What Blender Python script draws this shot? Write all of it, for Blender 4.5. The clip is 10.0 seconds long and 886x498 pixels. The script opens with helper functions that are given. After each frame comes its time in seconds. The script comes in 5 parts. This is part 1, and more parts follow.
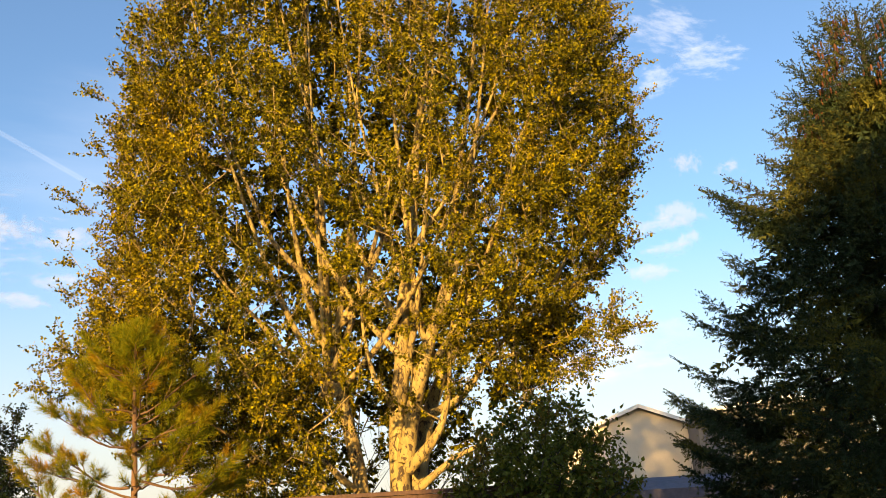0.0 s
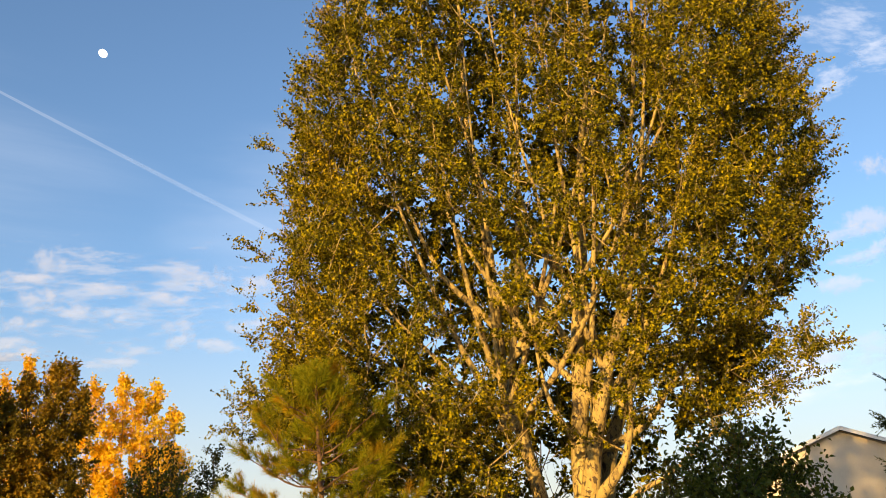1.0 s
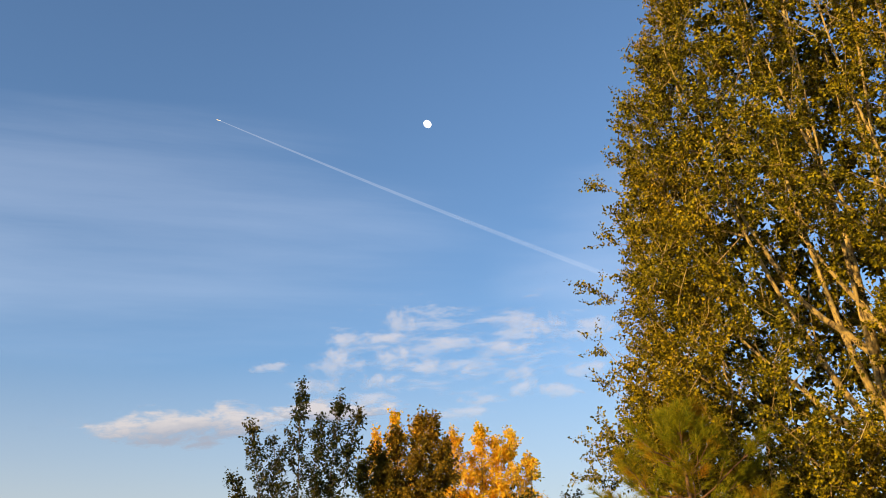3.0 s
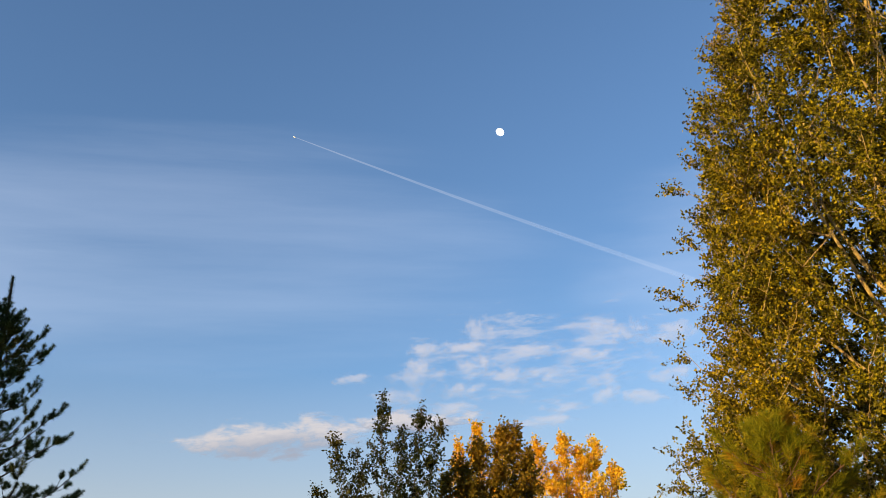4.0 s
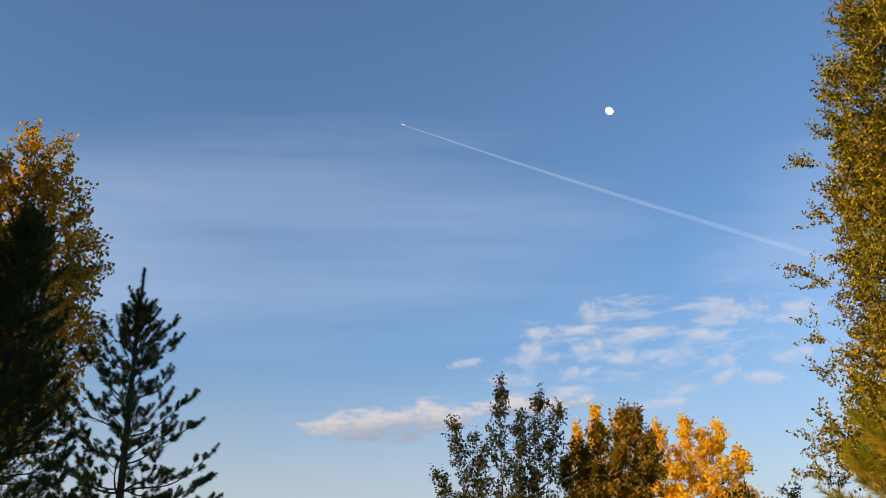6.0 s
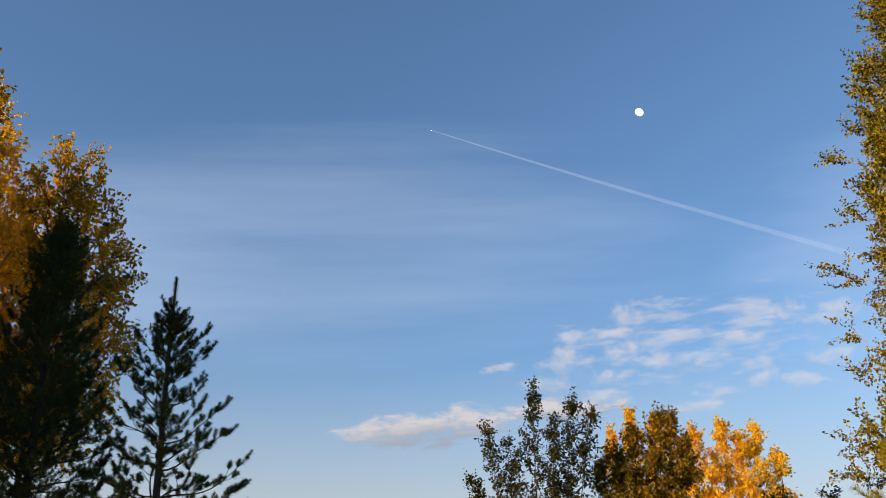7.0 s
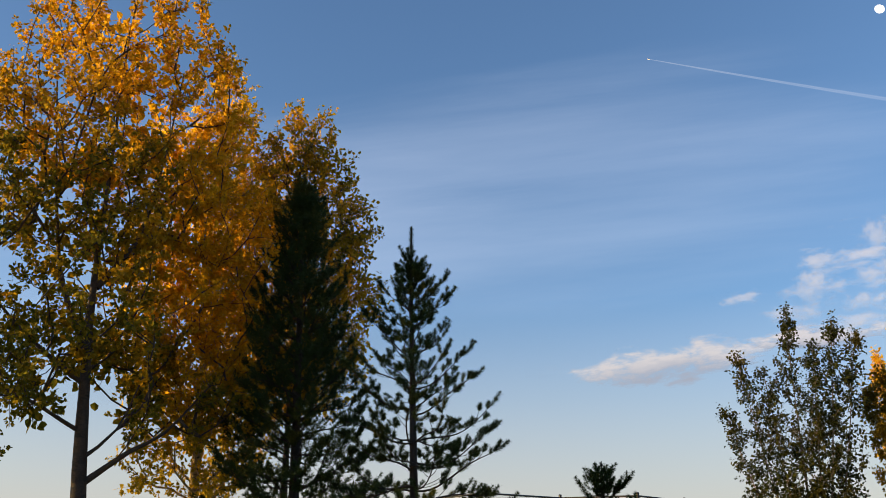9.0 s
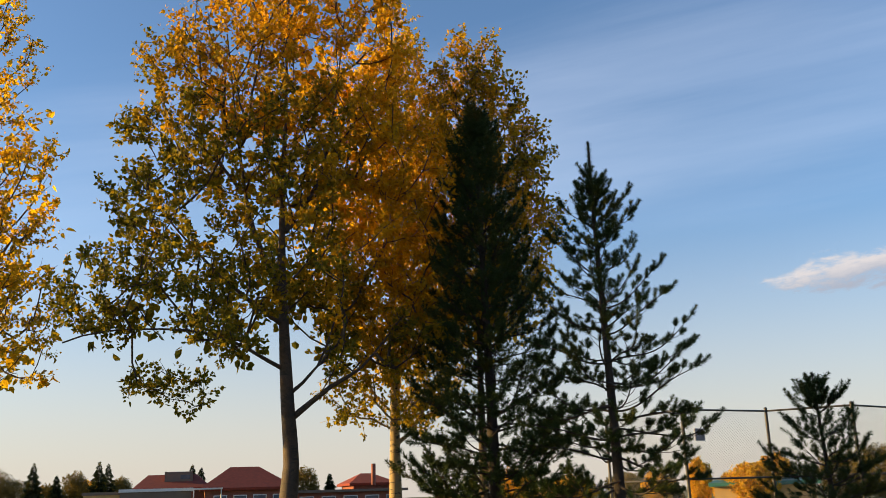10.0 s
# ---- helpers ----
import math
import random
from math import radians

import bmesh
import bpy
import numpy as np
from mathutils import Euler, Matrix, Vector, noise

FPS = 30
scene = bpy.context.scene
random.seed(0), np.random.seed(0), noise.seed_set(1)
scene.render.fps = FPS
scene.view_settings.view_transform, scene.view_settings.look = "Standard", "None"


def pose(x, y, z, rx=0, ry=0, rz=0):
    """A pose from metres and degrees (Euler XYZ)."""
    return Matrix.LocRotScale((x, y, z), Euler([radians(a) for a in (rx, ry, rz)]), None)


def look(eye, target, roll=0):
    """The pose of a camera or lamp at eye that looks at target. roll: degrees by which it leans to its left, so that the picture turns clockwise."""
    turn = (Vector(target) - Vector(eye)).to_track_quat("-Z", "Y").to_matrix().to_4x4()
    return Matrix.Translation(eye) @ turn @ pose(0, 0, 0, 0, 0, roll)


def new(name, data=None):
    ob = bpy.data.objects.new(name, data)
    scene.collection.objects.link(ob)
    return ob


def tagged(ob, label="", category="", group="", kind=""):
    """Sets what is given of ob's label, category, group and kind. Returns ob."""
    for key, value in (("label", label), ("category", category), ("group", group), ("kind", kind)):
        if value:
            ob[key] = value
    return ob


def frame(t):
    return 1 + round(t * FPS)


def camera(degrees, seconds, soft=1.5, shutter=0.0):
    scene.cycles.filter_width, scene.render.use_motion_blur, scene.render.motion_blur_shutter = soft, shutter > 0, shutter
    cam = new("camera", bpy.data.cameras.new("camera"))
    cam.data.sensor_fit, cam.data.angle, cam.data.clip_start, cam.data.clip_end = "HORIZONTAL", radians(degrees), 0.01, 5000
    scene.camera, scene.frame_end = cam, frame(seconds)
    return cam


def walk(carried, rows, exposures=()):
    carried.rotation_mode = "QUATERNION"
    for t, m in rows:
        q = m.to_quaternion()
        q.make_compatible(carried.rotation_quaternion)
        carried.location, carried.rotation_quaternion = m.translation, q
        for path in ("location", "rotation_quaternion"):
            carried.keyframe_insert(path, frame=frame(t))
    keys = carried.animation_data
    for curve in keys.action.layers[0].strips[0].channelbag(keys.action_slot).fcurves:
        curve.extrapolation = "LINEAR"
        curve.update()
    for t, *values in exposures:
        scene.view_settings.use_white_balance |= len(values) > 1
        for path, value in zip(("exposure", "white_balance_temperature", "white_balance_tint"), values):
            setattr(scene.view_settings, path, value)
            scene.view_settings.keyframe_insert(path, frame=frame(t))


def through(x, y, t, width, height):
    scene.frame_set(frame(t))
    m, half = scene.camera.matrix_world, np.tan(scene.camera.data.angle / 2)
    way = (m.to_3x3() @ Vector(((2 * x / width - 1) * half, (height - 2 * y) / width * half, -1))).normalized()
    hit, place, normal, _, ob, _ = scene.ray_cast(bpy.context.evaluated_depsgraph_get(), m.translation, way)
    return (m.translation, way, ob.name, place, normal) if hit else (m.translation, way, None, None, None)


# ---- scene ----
cam = camera(51.52, 10.0, 0.5)
PATH = [
    (0, 0, 0, 1.5, 106.81, 3.23, 0.98),
    (0.5, -0.001, 0.05, 1.522, 108.79, 3.16, 4.12),
    (1, 0.012, 0.157, 1.547, 109.3, 3.45, 12.24),
    (1.5, -0.059, 0.234, 1.576, 108.74, 3.84, 21.02),
    (2, -0.139, 0.271, 1.615, 109.08, 3.52, 25.58),
    (2.5, -0.218, 0.305, 1.643, 111.19, 2.38, 31.13),
    (2.7, -0.211, 0.258, 1.622, 112.1, 2.11, 32.17),
    (3.8, -0.178, 0.267, 1.689, 113.33, 1.63, 37.13),
    (4, -0.208, 0.311, 1.694, 113.5, 1.69, 38.48),
    (4.5, -0.232, 0.361, 1.708, 113.86, 1.44, 40.11),
    (5, -0.246, 0.328, 1.694, 113.78, 1.1, 40.28),
    (5.5, -0.277, 0.303, 1.692, 112.88, 0.82, 42.51),
    (6, -0.326, 0.328, 1.716, 112.63, 0.39, 45.43),
    (7.5, -0.295, 0.381, 1.707, 112.75, 0.66, 49.15),
    (8, -0.363, 0.421, 1.725, 112.04, 0.81, 52.39),
    (8.5, -0.456, 0.443, 1.743, 111.05, 1.56, 56.56),
    (9, -0.632, 0.485, 1.742, 109.49, 0.19, 62.54),
    (9.5, -0.755, 0.523, 1.762, 106.81, 0.87, 67.84),
    (10, -0.943, 0.56, 1.784, 105.06, 1.71, 74.51),
]
walk(cam, [(t, pose(x, y, z, rx, ry, rz)) for t, x, y, z, rx, ry, rz in PATH],
     [(0.0, 1.36, 7100, 10), (1.0, 1.15, 7000, 10), (2.0, 1.08, 6850, 10), (2.5, 1.0, 6750, 10), (4.0, 0.9, 6500, 10), (8.0, 0.85, 6500, 10), (9.0, 0.9, 6550, 10), (10.0, 1.05, 6650, 10)])

# ---- sky and sun ----
SUN_AZ, SUN_EL = 162.0, 9.5      # degrees left of straight ahead, degrees above the horizon
SUN_POWER, SKY_POWER = 7.4, 0.115


def bearing(az, el=0.0):
    """The unit vector az degrees left of straight ahead and el degrees up."""
    a, e = radians(az), radians(el)
    return Vector((-math.sin(a) * math.cos(e), math.cos(a) * math.cos(e), math.sin(e)))


world = bpy.data.worlds.new("sky")
scene.world = world
world.use_nodes = True
sky = world.node_tree.nodes.new("ShaderNodeTexSky")
sky.sky_type, sky.sun_disc = "NISHITA", False
sky.sun_elevation, sky.sun_rotation = radians(SUN_EL), radians(-SUN_AZ)
sky.air_density, sky.dust_density, sky.ozone_density = 1.0, 0.8, 2.4
tone = world.node_tree.nodes.new("ShaderNodeMix")      # the bluish cast of the clip's white balance
tone.data_type, tone.blend_type = "RGBA", "MULTIPLY"
tone.inputs[0].default_value = 1.0
tone.inputs[7].default_value = (0.87, 0.955, 1.09, 1)
world.node_tree.links.new(sky.outputs[0], tone.inputs[6])
world.node_tree.links.new(tone.outputs[2], world.node_tree.nodes["Background"].inputs[0])
world.node_tree.nodes["Background"].inputs[1].default_value = SKY_POWER

sun = new("sun", bpy.data.lights.new("sun", "SUN"))
sun.data.energy, sun.data.angle, sun.data.color = SUN_POWER, radians(0.9), (1.0, 0.65, 0.23)
sun.matrix_world = look(bearing(SUN_AZ, SUN_EL) * 200, (0, 0, 0))


# ---- materials ----
def material(name):
    m = bpy.data.materials.new(name)
    m.use_nodes = True
    m.node_tree.nodes.clear()
    return m, m.node_tree.nodes, m.node_tree.links


def put(nodes, kind, **sets):
    n = nodes.new("ShaderNode" + kind)
    for key, value in sets.items():
        n.inputs[key.replace("_", " ")].default_value = value
    return n


def ramp(nodes, stops):
    n = nodes.new("ShaderNodeValToRGB")
    while len(n.color_ramp.elements) < len(stops):
        n.color_ramp.elements.new(0.5)
    for e, (at, col) in zip(n.color_ramp.elements, stops):
        e.position, e.color = at, (*col, 1)
    return n


def mixed(nodes, links, fac, a, b, how="MIX"):
    n = nodes.new("ShaderNodeMix")
    n.data_type, n.blend_type = "RGBA", how
    for i, v in ((0, fac), (6, a), (7, b)):
        if hasattr(v, "is_linked"):
            links.new(v, n.inputs[i])
        else:
            n.inputs[i].default_value = v if i == 0 else (*v, 1)
    return n.outputs[2]


def leaf_material(name, fresh, turned, patch=0.5, size=0.9, through=0.35, rough=0.42, turning=(0, 0, 0)):
    """Leaves: each one its own tint out of two sets of colours, which change over from bough to bough."""
    m, nodes, links = material(name)
    geo = nodes.new("ShaderNodeNewGeometry")
    co = nodes.new("ShaderNodeTexCoord")
    a = ramp(nodes, [(i / max(1, len(fresh) - 1), c) for i, c in enumerate(fresh)])
    b = ramp(nodes, [(i / max(1, len(turned) - 1), c) for i, c in enumerate(turned)])
    links.new(geo.outputs["Random Per Island"], a.inputs[0])
    links.new(geo.outputs["Random Per Island"], b.inputs[0])
    big = put(nodes, "TexNoise", Scale=size, Detail=3.0, Roughness=0.6)
    links.new(co.outputs["Object"], big.inputs["Vector"])
    where = ramp(nodes, [(max(0.0, patch - 0.1), (0, 0, 0)), (min(1.0, patch + 0.1), (1, 1, 1))])
    # Shifts the colour sets along one direction: autumn tint, and painted light on the aspen.
    side = nodes.new("ShaderNodeVectorMath")
    side.operation = "DOT_PRODUCT"
    side.inputs[1].default_value = turning
    links.new(co.outputs["Object"], side.inputs[0])
    both = nodes.new("ShaderNodeMath")
    links.new(big.outputs[0], both.inputs[0])
    links.new(side.outputs["Value"], both.inputs[1])
    links.new(both.outputs[0], where.inputs[0])
    tint = mixed(nodes, links, where.outputs[0], a.outputs[0], b.outputs[0])
    fine = put(nodes, "TexNoise", Scale=60.0, Detail=2.0)
    links.new(co.outputs["Object"], fine.inputs["Vector"])
    spots = ramp(nodes, [(0.3, (0.72, 0.72, 0.72)), (0.7, (1.12, 1.12, 1.12))])
    links.new(fine.outputs[0], spots.inputs[0])
    tint = mixed(nodes, links, 1.0, tint, spots.outputs[0], "MULTIPLY")
    p = put(nodes, "BsdfPrincipled", Roughness=rough)
    p.inputs["Specular IOR Level"].default_value = 0.08
    links.new(tint, p.inputs["Base Color"])
    t = nodes.new("ShaderNodeBsdfTranslucent")
    links.new(mixed(nodes, links, 1.0, tint, (1.5, 1.35, 0.8), "MULTIPLY"), t.inputs[0])
    s = put(nodes, "MixShader", Fac=through)
    out = nodes.new("ShaderNodeOutputMaterial")
    links.new(p.outputs[0], s.inputs[1])
    links.new(t.outputs[0], s.inputs[2])
    links.new(s.outputs[0], out.inputs[0])
    return m


def solid_material(name, light, dark, scale=6.0, rough=0.8, bump=0.25, stretch=(1, 1, 1), marks=None, metal=0.0, detail=6.0):
    """A rough surface with two tones at a large and a fine scale, relief, and dark marks if given as (scale, width, colour, stretch)."""
    m, nodes, links = material(name)
    co = nodes.new("ShaderNodeTexCoord")
    mp = nodes.new("ShaderNodeMapping")
    mp.inputs["Scale"].default_value = stretch
    links.new(co.outputs["Object"], mp.inputs[0])
    big = put(nodes, "TexNoise", Scale=scale, Detail=detail, Roughness=0.6)
    fine = put(nodes, "TexNoise", Scale=scale * 9, Detail=4.0, Roughness=0.65)
    for n in (big, fine):
        links.new(mp.outputs[0], n.inputs["Vector"])
    both = mixed(nodes, links, 0.35, big.outputs[0], fine.outputs[0])
    r = ramp(nodes, [(0.34, dark), (0.66, light)])
    links.new(both, r.inputs[0])
    tint, height = r.outputs[0], both
    if marks:
        mp2 = nodes.new("ShaderNodeMapping")
        mp2.inputs["Scale"].default_value = marks[3]
        links.new(co.outputs["Object"], mp2.inputs[0])
        v = put(nodes, "TexNoise", Scale=marks[0], Detail=3.0, Roughness=0.7, Distortion=1.2)
        links.new(mp2.outputs[0], v.inputs["Vector"])
        w = ramp(nodes, [(marks[1], (0, 0, 0)), (marks[1] + 0.06, (1, 1, 1))])
        links.new(v.outputs[0], w.inputs[0])
        tint = mixed(nodes, links, w.outputs[0], tint, marks[2])
    p = put(nodes, "BsdfPrincipled", Roughness=rough, Metallic=metal)
    links.new(tint, p.inputs["Base Color"])
    if bump:
        b = put(nodes, "Bump", Strength=bump, Distance=0.02)
        links.new(height, b.inputs["Height"])
        links.new(b.outputs[0], p.inputs["Normal"])
    out = nodes.new("ShaderNodeOutputMaterial")
    links.new(p.outputs[0], out.inputs[0])
    return m


def cloud_material(name, bright, shade, edge, wisp, alpha, stretch, power, cap=1.0, soft=(0.32, 0.95)):
    """A far glowing cloud on its patch of sky: ragged towards the rim, sunlight painted in as brighter above."""
    m, nodes, links = material(name)
    uv = nodes.new("ShaderNodeUVMap")
    info = nodes.new("ShaderNodeObjectInfo")
    mp = nodes.new("ShaderNodeMapping")
    mp.inputs["Scale"].default_value = stretch
    links.new(uv.outputs[0], mp.inputs[0])
    off = put(nodes, "Math")
    off.operation = "MULTIPLY"
    off.inputs[1].default_value = 57.0
    links.new(info.outputs["Random"], off.inputs[0])
    n = nodes.new("ShaderNodeTexNoise")
    n.noise_dimensions = "4D"
    n.inputs["Scale"].default_value, n.inputs["Detail"].default_value, n.inputs["Roughness"].default_value = 1.0, 7.0, wisp
    n.inputs["Distortion"].default_value = 0.15
    links.new(mp.outputs[0], n.inputs["Vector"])
    links.new(off.outputs[0], n.inputs["W"])
    ln = nodes.new("ShaderNodeVectorMath")
    ln.operation = "LENGTH"
    links.new(uv.outputs[0], ln.inputs[0])

    def calc(op, a, b):
        q = nodes.new("ShaderNodeMath")
        q.operation = op
        for i, v in enumerate((a, b)):
            if hasattr(v, "is_linked"):
                links.new(v, q.inputs[i])
            else:
                q.inputs[i].default_value = v
        return q.outputs[0]

    body = calc("SUBTRACT", 1.0, ln.outputs["Value"])
    dens = calc("ADD", calc("MINIMUM", body, cap), calc("MULTIPLY", calc("SUBTRACT", n.outputs[0], 0.5), edge))
    r = nodes.new("ShaderNodeMapRange")
    r.interpolation_type = "SMOOTHSTEP"
    links.new(dens, r.inputs[0])
    r.inputs[1].default_value, r.inputs[2].default_value, r.inputs[4].default_value = *soft, alpha
    rim = nodes.new("ShaderNodeMapRange")
    links.new(body, rim.inputs[0])
    rim.inputs[1].default_value, rim.inputs[2].default_value = 0.0, 0.25
    a = calc("MULTIPLY", r.outputs[0], rim.outputs[0])
    sep = nodes.new("ShaderNodeSeparateXYZ")
    links.new(uv.outputs[0], sep.inputs[0])
    up = calc("ADD", calc("MULTIPLY", sep.outputs[1], 0.8), calc("MULTIPLY", n.outputs[0], 0.9))
    tone = ramp(nodes, [(0.15, shade), (0.6, bright)])
    links.new(up, tone.inputs[0])
    e = put(nodes, "Emission", Strength=power)
    links.new(tone.outputs[0], e.inputs[0])
    t = nodes.new("ShaderNodeBsdfTransparent")
    s = nodes.new("ShaderNodeMixShader")
    links.new(a, s.inputs[0])
    links.new(t.outputs[0], s.inputs[1])
    links.new(e.outputs[0], s.inputs[2])
    out = nodes.new("ShaderNodeOutputMaterial")
    links.new(s.outputs[0], out.inputs[0])
    return m


# Tints spread from near-black to gold, painting lit and shaded leaves at random.
POPLAR_LEAF = leaf_material("poplar_leaf", [(0.028, 0.029, 0.003), (0.087, 0.079, 0.004), (0.172, 0.147, 0.006), (0.32, 0.256, 0.009)],
                            [(0.054, 0.043, 0.003), (0.148, 0.114, 0.005), (0.262, 0.194, 0.008), (0.4, 0.276, 0.01)], 0.6, 0.6, 0.07, 0.5)
ASPEN_GREEN = [(0.09, 0.105, 0.017), (0.17, 0.16, 0.022), (0.32, 0.24, 0.024)]
ASPEN_GOLD = [(0.6, 0.38, 0.02), (0.76, 0.51, 0.03), (0.55, 0.3, 0.015)]
# Half-turned leaves; the gold rising with height also paints sun above the shade line.
ASPEN_LEAF = leaf_material("aspen_leaf", ASPEN_GREEN, [(0.5, 0.28, 0.013), (0.68, 0.41, 0.02), (0.42, 0.215, 0.01)], 0.87, 0.6, 0.5, turning=(0, 0.065, 0.055))
BRONZE_LEAF = leaf_material("bronze_leaf", [(0.12, 0.11, 0.014), (0.24, 0.18, 0.018)], [(0.48, 0.29, 0.017), (0.64, 0.39, 0.022)], 0.48, 0.8, 0.48)
GOLD_LEAF = leaf_material("gold_leaf", [(0.24, 0.2, 0.022), (0.5, 0.35, 0.022)], ASPEN_GOLD, 0.7, 0.5, 0.55, turning=(0, 0, 0.03))
GREEN_LEAF = leaf_material("green_leaf", [(0.017, 0.024, 0.006), (0.03, 0.037, 0.008), (0.05, 0.053, 0.011)],
                           [(0.055, 0.05, 0.01), (0.09, 0.07, 0.013)], 0.6, 0.7, 0.2)
RUSSET_LEAF = leaf_material("russet_leaf", [(0.12, 0.1, 0.015), (0.2, 0.145, 0.018)], [(0.32, 0.19, 0.016), (0.46, 0.26, 0.02)], 0.56, 0.5)
YELLOW_LEAF = leaf_material("yellow_leaf", [(0.68, 0.49, 0.035), (0.78, 0.58, 0.045)], [(0.64, 0.4, 0.025), (0.74, 0.5, 0.035)], 0.5, 0.6, 0.45)
SHRUB_LEAF = leaf_material("shrub_leaf", [(0.06, 0.08, 0.014), (0.1, 0.12, 0.02), (0.16, 0.16, 0.026)],
                           [(0.17, 0.12, 0.018), (0.28, 0.12, 0.022)], 0.62, 1.4, 0.25)
PINE_NEEDLE = leaf_material("pine_needle", [(0.036, 0.062, 0.022), (0.06, 0.088, 0.027)], [(0.085, 0.098, 0.024), (0.14, 0.125, 0.026)], 0.6, 1.5, 0.1, 0.5)
YOUNG_NEEDLE = leaf_material("young_needle", [(0.09, 0.12, 0.008), (0.18, 0.19, 0.01), (0.3, 0.27, 0.013)], [(0.26, 0.17, 0.01), (0.48, 0.21, 0.018)], 0.6, 2.4, 0.25, 0.5)
# Dark set stands for shaded boughs, olive set paints sunlight in patches.
SPRUCE_NEEDLE = leaf_material("spruce_needle", [(0.022, 0.038, 0.019), (0.046, 0.064, 0.027)], [(0.09, 0.096, 0.022), (0.2, 0.175, 0.028)], 0.57, 1.2, 0.08, 0.5)
FAR_LEAF = leaf_material("far_leaf", [(0.06, 0.065, 0.02), (0.11, 0.1, 0.03)], [(0.16, 0.12, 0.03), (0.25, 0.17, 0.03)], 0.5, 0.15)
FAR_GOLD = leaf_material("far_gold_leaf", [(0.55, 0.34, 0.03), (0.7, 0.45, 0.04)], [(0.4, 0.26, 0.03), (0.58, 0.34, 0.03)], 0.5, 0.2)
POPLAR_BARK = solid_material("poplar_bark", (0.46, 0.34, 0.12), (0.2, 0.14, 0.055), 12.0, 0.85, 1.0, (1, 1, 0.3), (13.0, 0.535, (0.07, 0.045, 0.025), (1, 1, 0.5)))
# One aspen bark in two copies: sunlight painted in here, shade in the next.
SUNLIT_BARK = solid_material("sunlit_bark", (0.5, 0.36, 0.17), (0.27, 0.19, 0.09), 6.0, 0.8, 0.7, (1, 1, 0.8), (6.0, 0.55, (0.05, 0.04, 0.03), (1, 1, 3.0)))
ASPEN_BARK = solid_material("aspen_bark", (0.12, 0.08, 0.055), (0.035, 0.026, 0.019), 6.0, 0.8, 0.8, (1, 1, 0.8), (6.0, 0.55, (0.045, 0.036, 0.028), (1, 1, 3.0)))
DARK_BARK = solid_material("dark_bark", (0.06, 0.044, 0.033), (0.026, 0.02, 0.016), 14.0, 0.9, 0.5, (1, 1, 0.35))
PINE_BARK = solid_material("pine_bark", (0.2, 0.11, 0.06), (0.09, 0.05, 0.03), 14.0, 0.9, 0.5, (1, 1, 0.4))
CONE = solid_material("cone_scale", (0.17, 0.06, 0.016), (0.1, 0.034, 0.01), 40.0, 0.7, 0.4)
FENCE_WOOD = solid_material("fence_wood", (0.1, 0.05, 0.034), (0.05, 0.026, 0.02), 7.0, 0.8, 0.3, (6, 6, 0.5))
STUCCO = solid_material("stucco", (0.62, 0.53, 0.41), (0.55, 0.46, 0.35), 1.4, 0.95, 0.2)
GREY_STUCCO = solid_material("grey_stucco", (0.17, 0.155, 0.14), (0.14, 0.125, 0.115), 1.6, 0.95, 0.2)
WHITE_TRIM = solid_material("white_trim", (0.76, 0.72, 0.68), (0.66, 0.62, 0.58), 3.0, 0.5, 0.05)
SHINGLE = solid_material("shingle", (0.11, 0.1, 0.13), (0.06, 0.055, 0.075), 5.0, 0.9, 0.4)
SOFFIT = solid_material("soffit", (0.35, 0.25, 0.17), (0.28, 0.2, 0.14), 4.0, 0.7, 0.1)
RED_ROOF = solid_material("red_roof", (0.27, 0.042, 0.018), (0.17, 0.027, 0.013), 0.6, 0.95, 0.1, (4, 4, 1))
BRICK_WALL = solid_material("brick_wall", (0.3, 0.1, 0.06), (0.2, 0.065, 0.045), 1.2, 0.9, 0.2)
BROWN_WALL = solid_material("brown_wall", (0.2, 0.14, 0.1), (0.14, 0.1, 0.075), 1.0, 0.8, 0.1)
GREEN_ROOF = solid_material("green_roof", (0.05, 0.2, 0.15), (0.035, 0.15, 0.115), 0.7, 0.5, 0.1)
YELLOW_WALL = solid_material("yellow_wall", (0.6, 0.4, 0.15), (0.5, 0.32, 0.12), 1.0, 0.8, 0.1)
PANE = solid_material("window_pane", (0.12, 0.14, 0.17), (0.07, 0.08, 0.1), 2.0, 0.12, 0.0)
STEEL = solid_material("galvanised_steel", (0.07, 0.065, 0.06), (0.045, 0.042, 0.04), 20.0, 0.5, 0.1, metal=0.3)
WIRE = solid_material("fence_wire", (0.24, 0.23, 0.22), (0.17, 0.165, 0.16), 20.0, 0.5, 0.0, metal=0.5)
SIGN = solid_material("sign_plate", (0.3, 0.27, 0.28), (0.22, 0.2, 0.21), 6.0, 0.5, 0.0)
GRASS = solid_material("grass", (0.11, 0.12, 0.03), (0.06, 0.075, 0.02), 0.35, 0.95, 0.6)
CUMULUS = cloud_material("cumulus", (1.0, 0.9, 0.87), (0.74, 0.76, 0.84), 2.1, 0.62, 0.42, (2.6, 1.5, 1.0), 0.46, 0.75, (0.3, 0.95))
FAINT = cloud_material("faint_cloud", (0.95, 0.9, 0.92), (0.85, 0.85, 0.92), 2.4, 0.62, 0.4, (6.0, 8.0, 1.0), 0.45, 0.6, (0.35, 0.95))
BANK = cloud_material("cloud_bank", (1.0, 0.88, 0.82), (0.5, 0.5, 0.58), 2.1, 0.62, 0.75, (3.6, 1.9, 1.0), 0.43, 1.0, (0.3, 0.75))
